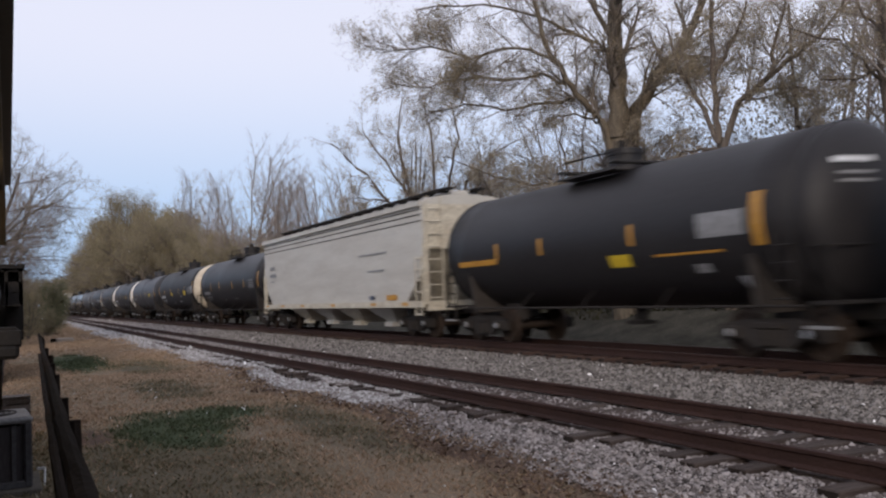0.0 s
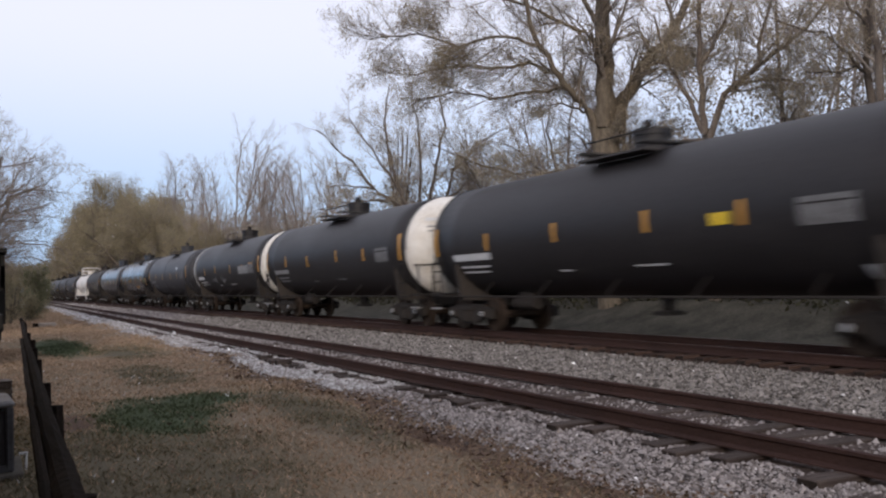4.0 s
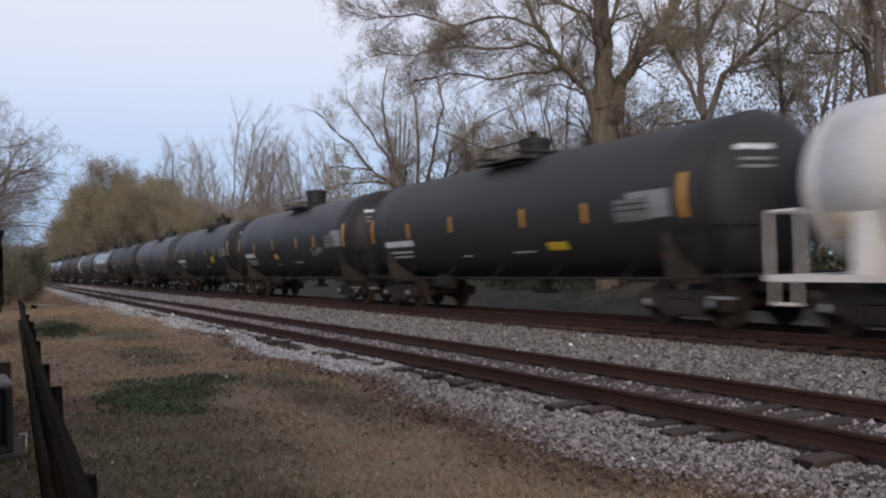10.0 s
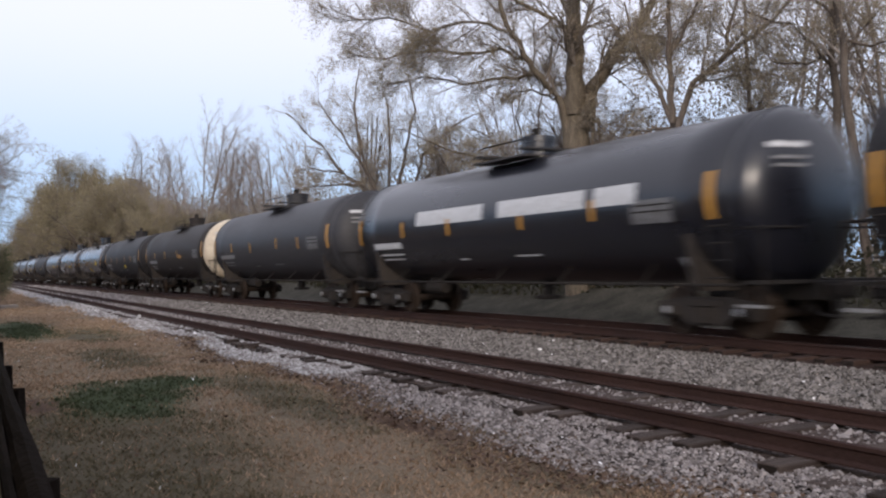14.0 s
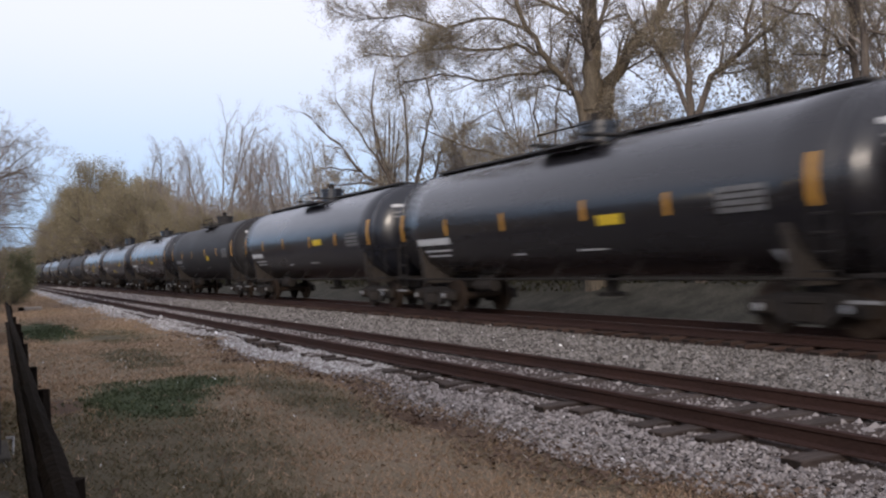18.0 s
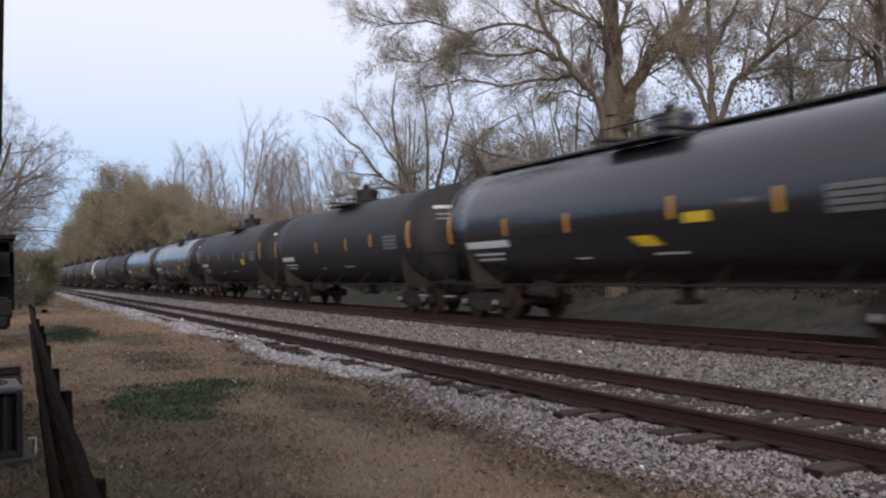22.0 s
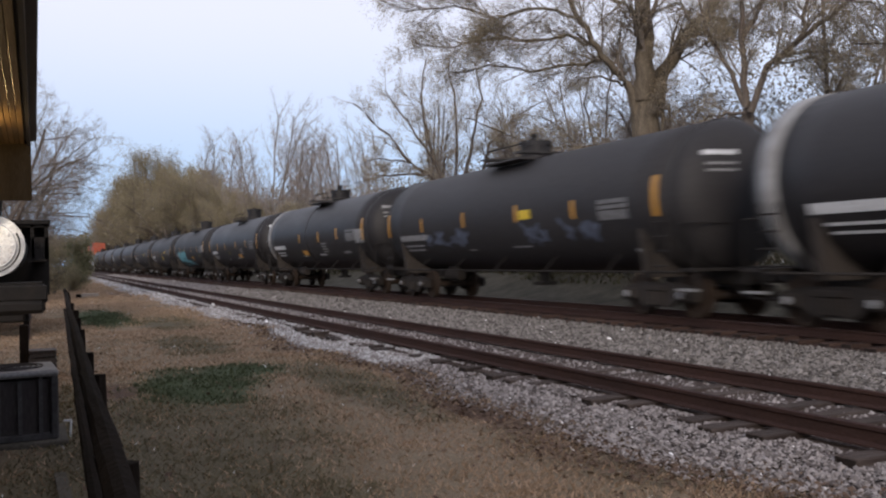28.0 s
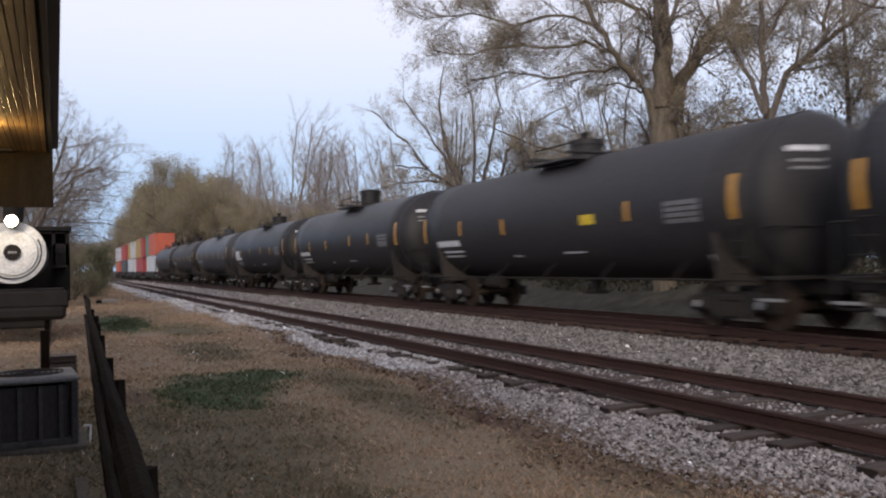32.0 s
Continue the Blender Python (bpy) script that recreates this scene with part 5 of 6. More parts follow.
# ---- the depot's eave, the old engine and the things beside them ----
M_SOFFIT = mat("varnished_soffit_board", (0.36, 0.23, 0.10), 0.48, 0, (0.20, 0.12, 0.05), 1.5, 0.6, 0.2, 20, (6, 0.5, 1), 0.3)
M_FASCIA = mat("dark_trim_paint", (0.05, 0.045, 0.045), 0.6, 0, (0.08, 0.07, 0.065), 3, 0.5, 0.2, 30)
M_SHINGLE = mat("blue_black_shingles", (0.030, 0.030, 0.045), 0.85, 0, (0.05, 0.05, 0.06), 5, 0.6, 0.5, 40, spread=0.3)
M_WALL = mat("brown_depot_boards", (0.060, 0.046, 0.030), 0.8, 0, (0.040, 0.030, 0.019), 2, 0.5, 0.4, 25, (3, 3, 0.4))
M_ENGINE = mat("engine_black_paint", (0.0085, 0.0075, 0.0067), 0.7, 0.0, (0.019, 0.0155, 0.013), 2, 0.6, 0.2, 20, spec=0.2)
M_SILVER = mat("white_smokebox_paint", (0.72, 0.72, 0.70), 0.5, 0, (0.52, 0.50, 0.47), 4, 0.5, 0.15, 25)
M_FENCE = mat("dark_weathered_fence_wood", (0.011, 0.0088, 0.0074), 0.95, 0, (0.019, 0.0145, 0.012), 4, 0.7, 0.7, 25, (1, 1, 1), 0.2, spec=0.02)
M_ACGREY = mat("grey_unit_casing", (0.062, 0.060, 0.062), 0.7, 0.0, (0.042, 0.040, 0.042), 4, 0.5, 0.1, 30)
M_ACTOP = mat("pale_unit_lid", (0.20, 0.20, 0.21), 0.7, 0.0, (0.15, 0.145, 0.14), 4, 0.5, 0.1, 30)
M_ACDARK = mat("dark_coil_fins", (0.034, 0.030, 0.031), 0.75, 0.0, (0.050, 0.044, 0.044), 8, 0.5, 0.3, 60, (1, 1, 0.2))
M_PIPE = mat("white_plastic_pipe", (0.7, 0.71, 0.72), 0.4, 0, (0.5, 0.5, 0.5), 6, 0.4)
M_CONCRETE = mat("grey_concrete", (0.10, 0.090, 0.078), 0.9, 0, (0.065, 0.058, 0.048), 3, 0.6, 0.4, 30)
M_LAMP = glow("warm_lamp_glass", (1.0, 0.72, 0.36), 30.0)
M_HEADLIGHT = glow("headlight_glass", (1.0, 0.80, 0.50), 60.0)

M_DRIP = mat("pale_drip_edge", (0.30, 0.28, 0.25), 0.5, 0.3, (0.2, 0.18, 0.16), 5, 0.5)

EAVE_Z = 3.30


def depot():
    roof = new("porch_roof")
    x_in, y0, y1 = -3.3, -3.0, 15.6
    w = 0.072
    n = int((0.02 - x_in) / w)
    for i in range(n):
        xx = -0.02 - w / 2 - i * w
        o = box("soffit_board", (0, 0, 0), (w - 0.007, y1 - y0, 0.022), M_SOFFIT, roof, bevel=0.004)
        o.location = (xx, (y0 + y1) / 2, EAVE_Z + 0.012 + 0.002 * (i % 3))
    box("roof_deck", (-1.6, (y0 + y1) / 2, EAVE_Z + 0.10), (3.5, y1 - y0 + 0.1, 0.08), M_FASCIA, roof)
    box("fascia", (0.03, (y0 + y1) / 2, EAVE_Z + 0.06), (0.04, y1 - y0 + 0.1, 0.17), M_FASCIA, roof, "dark painted fascia board")
    box("gable_panel", (-1.63, y1 + 0.03, EAVE_Z - 0.40), (3.4, 0.06, 0.98), M_WALL, roof, "dark brown board panel that closes the roof's end")
    box("drip_edge", (0.053, (y0 + y1) / 2, EAVE_Z + 0.012), (0.012, y1 - y0 + 0.1, 0.04), M_DRIP, roof, "pale metal drip edge")
    rng = random.Random(2)
    ln = 0.33
    for i in range(int((y1 - y0) / ln)):
        o = box("shingle", (0, 0, 0), (0.30, ln - 0.02, 0.02), M_SHINGLE, roof)
        o.location = (-0.06 + rng.uniform(-0.012, 0.016), y0 + (i + 0.5) * ln, EAVE_Z + 0.165 + rng.uniform(0, 0.012))
        o.rotation_euler = (0, radians(4), 0)
    roof.location = (-0.10, 0, 0)
    tagged(roof, "overhanging porch roof with varnished board soffit", "roof")
    wall = box("depot_wall", (-3.45, 6.6, 1.4), (0.25, 18.0, 3.7), M_WALL)
    tagged(wall, "brown board wall of the depot", "wall", kind="structure")
    for y in (15.2,):
        lamp = new("ceiling_lamp")
        box("mounting_bar", (0, 0, 0), (0.42, 0.10, 0.05), M_FASCIA, lamp, "dark metal bar", bevel=0.01)
        bm = bmesh.new()
        add_rod(bm, (-0.30, 0, -0.16), (-0.30, 0, -0.02), 0.07, 12, 0.03)
        part("shade", bm, M_FASCIA, lamp)
        bm = bmesh.new()
        bmesh.ops.create_uvsphere(bm, u_segments=10, v_segments=8, radius=0.05)
        bmesh.ops.translate(bm, vec=(-0.30, 0, -0.19), verts=bm.verts)
        part("bulb", bm, M_LAMP, lamp, "glowing warm bulb")
        lamp.location = (-0.80, y, EAVE_Z - 0.03)
        tagged(lamp, "small dark ceiling lamp with a glowing warm bulb", "lamp")
    light = new("porch_light", bpy.data.lights.new("porch_light", "POINT"))
    light.data.energy = 60
    light.data.color = (1.0, 0.70, 0.30)
    light.data.shadow_soft_size = 0.06
    light.location = (-0.92, 12.7, EAVE_Z - 0.15)


depot()


def ring(bm, y, r0, r1, depth, segs=36):
    """A flat ring that faces -y."""
    vs = []
    for yy, r in ((y, r0), (y, r1), (y + depth, r1), (y + depth, r0)):
        vs.append([bm.verts.new((r * math.cos(2 * math.pi * k / segs), yy, r * math.sin(2 * math.pi * k / segs))) for k in range(segs)])
    for i in range(4):
        a, b = vs[i], vs[(i + 1) % 4]
        for k in range(segs):
            k2 = (k + 1) % segs
            bm.faces.new((a[k], a[k2], b[k2], b[k]))


def engine():
    e = new("steam_engine")
    zc = 1.78
    R = 0.78

    def add(name, bm, m, label="", smooth=False):
        for v in bm.verts:
            v.co.z += zc
        return part(name, bm, m, e, label, smooth)

    bm = bmesh.new()
    add_rod(bm, (0, 0, 0), (0, 6.5, 0), R, 36)
    add("boiler", bm, M_ENGINE, smooth=False)
    bm = bmesh.new()
    ring(bm, -0.03, R * 0.70, R * 0.99, 0.05)
    add("smokebox_rim", bm, M_SILVER, "white painted smokebox rim")
    bm = bmesh.new()
    add_rod(bm, (0, -0.10, 0), (0, 0.02, 0), R * 0.72, 36, R * 0.78)
    add("smokebox_door", bm, M_SILVER, "white painted smokebox door")
    for k in range(20):
        a = 2 * math.pi * k / 20
        bm = bmesh.new()
        add_box(bm, R * 0.60 * math.cos(a), -0.115, R * 0.60 * math.sin(a), 0.05, 0.04, 0.05)
        add("door_clamp", bm, M_SILVER)
    bm = bmesh.new()
    add_rod(bm, (0, -0.15, 0), (0, -0.08, 0), 0.20, 20)
    add("number_plate", bm, M_ENGINE, "round black plate")
    bm = bmesh.new()
    add_box(bm, 0, -0.156, 0.0, 0.20, 0.008, 0.05)
    add("plate_bar", bm, M_GREYMARK)
    # a grab rail round the lower half
    pr = []
    for k in range(12):
        a, b = math.pi + math.pi * k / 12 + 0.5, math.pi + math.pi * (k + 1) / 12 + 0.5
        pr.append(((0.66 * math.cos(a), -0.14, 0.66 * math.sin(a)), (0.66 * math.cos(b), -0.14, 0.66 * math.sin(b))))
    bm = bmesh.new()
    for a, b in pr:
        add_rod(bm, a, b, 0.02, 6)
    add("hand_rail", bm, M_ENGINE)
    bm = bmesh.new()
    add_rod(bm, (0, -0.42, R - 0.02), (0, 0.05, R - 0.02), 0.17, 20)
    add_box(bm, 0, 0.0, R - 0.02, 0.3, 0.4, 0.12)
    add("headlight", bm, M_ENGINE)
    bm = bmesh.new()
    add_rod(bm, (0, -0.445, R - 0.02), (0, -0.425, R - 0.02), 0.14, 20)
    add("headlight_glass", bm, M_HEADLIGHT, "glowing headlight glass")
    bm = bmesh.new()
    add_rod(bm, (0, 0.8, R - 0.1), (0, 0.8, R + 0.55), 0.22, 16, 0.27)
    add("chimney", bm, M_ENGINE)
    box("pilot_beam", (0, -0.55, 0.62), (2.5, 0.30, 0.36), M_ENGINE, e, bevel=0.02)
    box("front_deck", (0, 0.1, 0.84), (2.3, 1.2, 0.06), M_ENGINE, e)
    box("buffer_block", (0, -0.62, 0.28), (2.42, 0.26, 0.34), M_ENGINE, e, bevel=0.09)
    box("front_step", (0, -0.50, 0.02), (1.5, 0.30, 0.22), M_ENGINE, e, bevel=0.05)
    for s in (-1, 1):
        box("cylinder", (s * 1.02, 0.4, 0.55), (0.5, 0.9, 0.6), M_ENGINE, e, bevel=0.14)
        box("running_board", (s * 1.05, 3.6, 1.42), (0.45, 6.0, 0.05), M_ENGINE, e)
        for k, y in enumerate((0.2, 2.2, 3.6, 5.0)):
            bm = bmesh.new()
            add_rod(bm, (s * 0.70, y, 0.10 if k else -0.08), (s * 0.82, y, 0.10 if k else -0.08), 0.50 if k else 0.32, 20)
            part("wheel", bm, M_ENGINE, e)
    cab = box("cab", (0, 7.6, 0.62), (2.76, 2.3, 0.10), M_ENGINE, e)
    for s in (-1, 1):
        bm = bmesh.new()
        add_box(bm, s * 1.36, 7.6, 1.02, 0.05, 2.2, 1.0)
        add_box(bm, s * 1.36, 6.65, 2.05, 0.05, 0.3, 1.2)
        add_box(bm, s * 1.36, 8.55, 2.05, 0.05, 0.3, 1.2)
        part("cab_side", bm, M_ENGINE, cab)
        bm = bmesh.new()
        add_box(bm, s * 1.15, 6.5, 2.0, 0.5, 0.05, 0.35)
        add_box(bm, s * 1.33, 6.5, 2.0, 0.1, 0.05, 1.2)
        add_box(bm, s * 0.92, 6.5, 2.0, 0.1, 0.05, 1.2)
        add_box(bm, s * 1.15, 6.5, 1.1, 0.5, 0.05, 1.5)
        part("cab_front", bm, M_ENGINE, cab)
    box("cab_roof", (0, 7.6, 2.66), (2.9, 2.6, 0.12), M_ENGINE, cab)
    box("cab_lintel", (0, 6.5, 2.58), (2.8, 0.05, 0.16), M_ENGINE, cab)
    box("cab_back", (0, 8.7, 1.7), (2.7, 0.05, 2.2), M_ENGINE, cab)
    e.location = (-0.99, 24.6, 0.10)
    glare = new("engine_light", bpy.data.lights.new("engine_light", "POINT"))
    glare.data.energy = 24
    glare.data.color = (1.0, 0.84, 0.60)
    glare.data.shadow_soft_size = 0.10
    glare.location = (-0.99, 24.6 - 0.70, 0.10 + zc + R - 0.02)
    tagged(e, "old black steam engine with white smokebox front and lit headlight", "locomotive")
    for s in (-1, 1):
        r = extrude_profile("rail", [(x - 0.93 + s * 0.7525, z - 0.29) for x, z in RAILP], [22.5, 36.0], lambda y: 0.0, M_RAIL)
        tagged(r, "short rusty rail under the old engine", "rail", kind="structure")
    pad = box("engine_pad", (-1.3, 29.5, -0.56), (3.0, 14.0, 0.22), M_BALLAST)
    tagged(pad, "grey gravelled pad under the old engine", "pad", kind="structure")


engine()


def condenser():
    u = new("air_conditioner")
    w, d, h = 0.84, 0.84, 0.61
    for sx in (-1, 1):
        for sy in (-1, 1):
            box("corner_post", (sx * (w / 2 - 0.03), sy * (d / 2 - 0.03), h / 2), (0.07, 0.07, h), M_ACGREY, u, bevel=0.015)
    for k in range(4):
        a = radians(90 * k)
        o = box("coil", (0, 0, h / 2), (w - 0.16, 0.03, h - 0.08), M_ACDARK, u)
        o.location = (math.sin(a) * (w / 2 - 0.07), -math.cos(a) * (d / 2 - 0.07), 0)
        o.rotation_euler = (0, 0, a)
        for j in range(4):
            q = box("louvre", (0, 0, h / 2), (0.035, 0.02, h - 0.06), M_ACGREY, u)
            q.location = (math.sin(a) * (w / 2 - 0.02) + math.cos(a) * (-0.27 + 0.18 * j), -math.cos(a) * (d / 2 - 0.02) + math.sin(a) * (-0.27 + 0.18 * j), 0)
            q.rotation_euler = (0, 0, a)
    box("base_pan", (0, 0, 0.03), (w, d, 0.06), M_ACGREY, u, bevel=0.01)
    bm = bmesh.new()
    add_box(bm, 0, 0, h + 0.02, w + 0.03, d + 0.03, 0.06, bevel=0.02)
    part("lid", bm, M_ACTOP, u, "pale sheet metal lid")
    bm = bmesh.new()
    for k in range(6):
        r = 0.06 + k * 0.052
        for i in range(20):
            a, b = 2 * math.pi * i / 20, 2 * math.pi * (i + 1) / 20
            add_rod(bm, (r * math.cos(a), r * math.sin(a), h + 0.06), (r * math.cos(b), r * math.sin(b), h + 0.06), 0.006, 4)
    part("fan_grille", bm, M_ACDARK, u, "dark round wire grille")
    u.location = (-0.26, 9.75, ground_z(-0.2, 9.7) + 0.05)
    u.rotation_euler = (0, 0, radians(3))
    tagged(u, "grey air conditioner unit with louvred sides", "air conditioner")
    slab = box("slab", (-0.26, 9.75, ground_z(-0.2, 9.7)), (1.05, 1.05, 0.10), M_CONCRETE, bevel=0.01)
    tagged(slab, "small concrete slab under the air conditioner", "slab")
    p = new("drain_pipe")
    z = ground_z(0.3, 9.8)
    rods("riser", [((0.29, 9.6, z - 0.02), (0.30, 9.6, z + 0.19))], 0.010, M_PIPE, p, n=10)
    rods("elbow", [((0.305, 9.6, z + 0.19), (0.235, 9.62, z + 0.19))], 0.012, M_PIPE, p, n=10)
    tagged(p, "bent white plastic drain pipe beside the unit", "pipe")
    c = extrude_profile("lawn_curb", [(0.0, -0.10), (0.09, -0.10), (0.09, 0.035), (0.0, 0.035)], [5.5 + i * 0.5 for i in range(6)], lambda y: 0.12 + 0.012 * math.sin(y * 2), M_CONCRETE, zof=lambda y: ground_z(0.1, y))
    tagged(c, "narrow worn concrete strip in the lawn", "edging")


condenser()


def fence():
    rng = random.Random(9)
    f = new("split_rail_fence")

    def fx(y):
        return 0.15 + 0.0215 * y

    ys = [1.0 + i * 2.45 for i in range(11)]
    for i, y in enumerate(ys):
        bm = bmesh.new()
        add_rod(bm, (0, 0, 0), (0.01, 0, 1.06 + rng.uniform(-0.05, 0.06)), 0.05, 9, 0.04)
        for v in bm.verts:
            v.co.x += rng.uniform(-0.008, 0.008)
            v.co.y += rng.uniform(-0.008, 0.008)
        o = part("post", bm, M_FENCE, f)
        o.location = (fx(y) + 0.085, y, ground_z(fx(y), y) - 0.05)
        o.rotation_euler = (radians(rng.uniform(-2, 2)), radians(rng.uniform(-2, 2)), rng.uniform(0, 6))
    for i in range(len(ys) - 1):
        for z, r in ((1.06, 0.042), (0.55, 0.035)):
            a = Vector((fx(ys[i]), ys[i] - 0.15, ground_z(0.3, ys[i]) + z + rng.uniform(-0.02, 0.02)))
            b = Vector((fx(ys[i + 1]), ys[i + 1] + 0.15, ground_z(0.3, ys[i + 1]) + z + rng.uniform(-0.02, 0.02)))
            bm = bmesh.new()
            verts = []
            for k in range(8):
                c = a.lerp(b, k / 7)
                verts.append([bm.verts.new((c.x + r * (1 + rng.uniform(-0.13, 0.13)) * math.cos(q * math.pi / 4), c.y, c.z + r * (1 + rng.uniform(-0.13, 0.13)) * math.sin(q * math.pi / 4))) for q in range(8)])
            for k in range(7):
                for q in range(8):
                    bm.faces.new((verts[k][q], verts[k][(q + 1) % 8], verts[k + 1][(q + 1) % 8], verts[k + 1][q]))
            bm.faces.new(verts[0])
            bm.faces.new(verts[-1][::-1])
            part("fence_rail", bm, M_FENCE, f)
    tagged(f, "dark weathered split-rail fence on the lawn", "fence")


fence()


def stand_post():
    """A short dark post on a pale foot behind the air conditioner, and a slatted crate beside it."""
    p = new("post")
    z = ground_z(-0.18, 16.0)
    bm = bmesh.new()
    add_box(bm, 0, 0, 0.42, 0.14, 0.14, 0.84, bevel=0.015)
    part("shaft", bm, M_FENCE, p)
    bm = bmesh.new()
    add_box(bm, -0.12, 0, 0.04, 0.75, 0.5, 0.09, bevel=0.02)
    part("foot", bm, M_CONCRETE, p, "pale worn concrete foot")
    p.location = (-0.18, 16.0, z)
    tagged(p, "short dark wooden post on a pale concrete foot", "post")
    c = new("crate")
    for sx in (-1, 1):
        for sy in (-1, 1):
            box("corner_post", (sx * 0.17, sy * 0.17, 0.19), (0.04, 0.04, 0.38), M_CRATE, c, bevel=0.005)
    for k in range(4):
        zz = 0.05 + k * 0.095
        for sy in (-1, 1):
            box("slat", (0, sy * 0.20, zz), (0.38, 0.018, 0.07), M_CRATE, c, bevel=0.004)
        for sx in (-1, 1):
            box("slat", (sx * 0.20, 0, zz), (0.018, 0.36, 0.07), M_CRATE, c, bevel=0.004)
    box("lid", (0, 0, 0.40), (0.42, 0.42, 0.025), M_CRATE, c, bevel=0.005)
    c.location = (0.09, 16.1, ground_z(0.09, 16.1))
    tagged(c, "weathered grey slatted wooden crate on the grass", "crate")
    b = new("kerb_block")
    box("slab", (0.10, 0, 0.13), (0.85, 0.4, 0.24), M_PALESTONE, b, "pale worn concrete slab", bevel=0.03)
    box("dark_block", (-0.47, -0.15, 0.11), (0.26, 0.4, 0.26), M_FENCE, b, "dark block", bevel=0.03)
    b.location = (2.55, 51.5, ground_z(2.55, 51.5) - 0.02)
    tagged(b, "pale concrete slab beside a dark block at the lawn's end", "block")


M_CRATE = mat("weathered_crate_wood", (0.105, 0.092, 0.088), 0.9, 0, (0.065, 0.056, 0.052), 5, 0.6, 0.4, 40, (4, 1, 1), 0.25)
M_PALESTONE = mat("pale_worn_concrete", (0.34, 0.30, 0.27), 0.9, 0, (0.22, 0.19, 0.165), 5, 0.5, 0.4, 30)
stand_post()


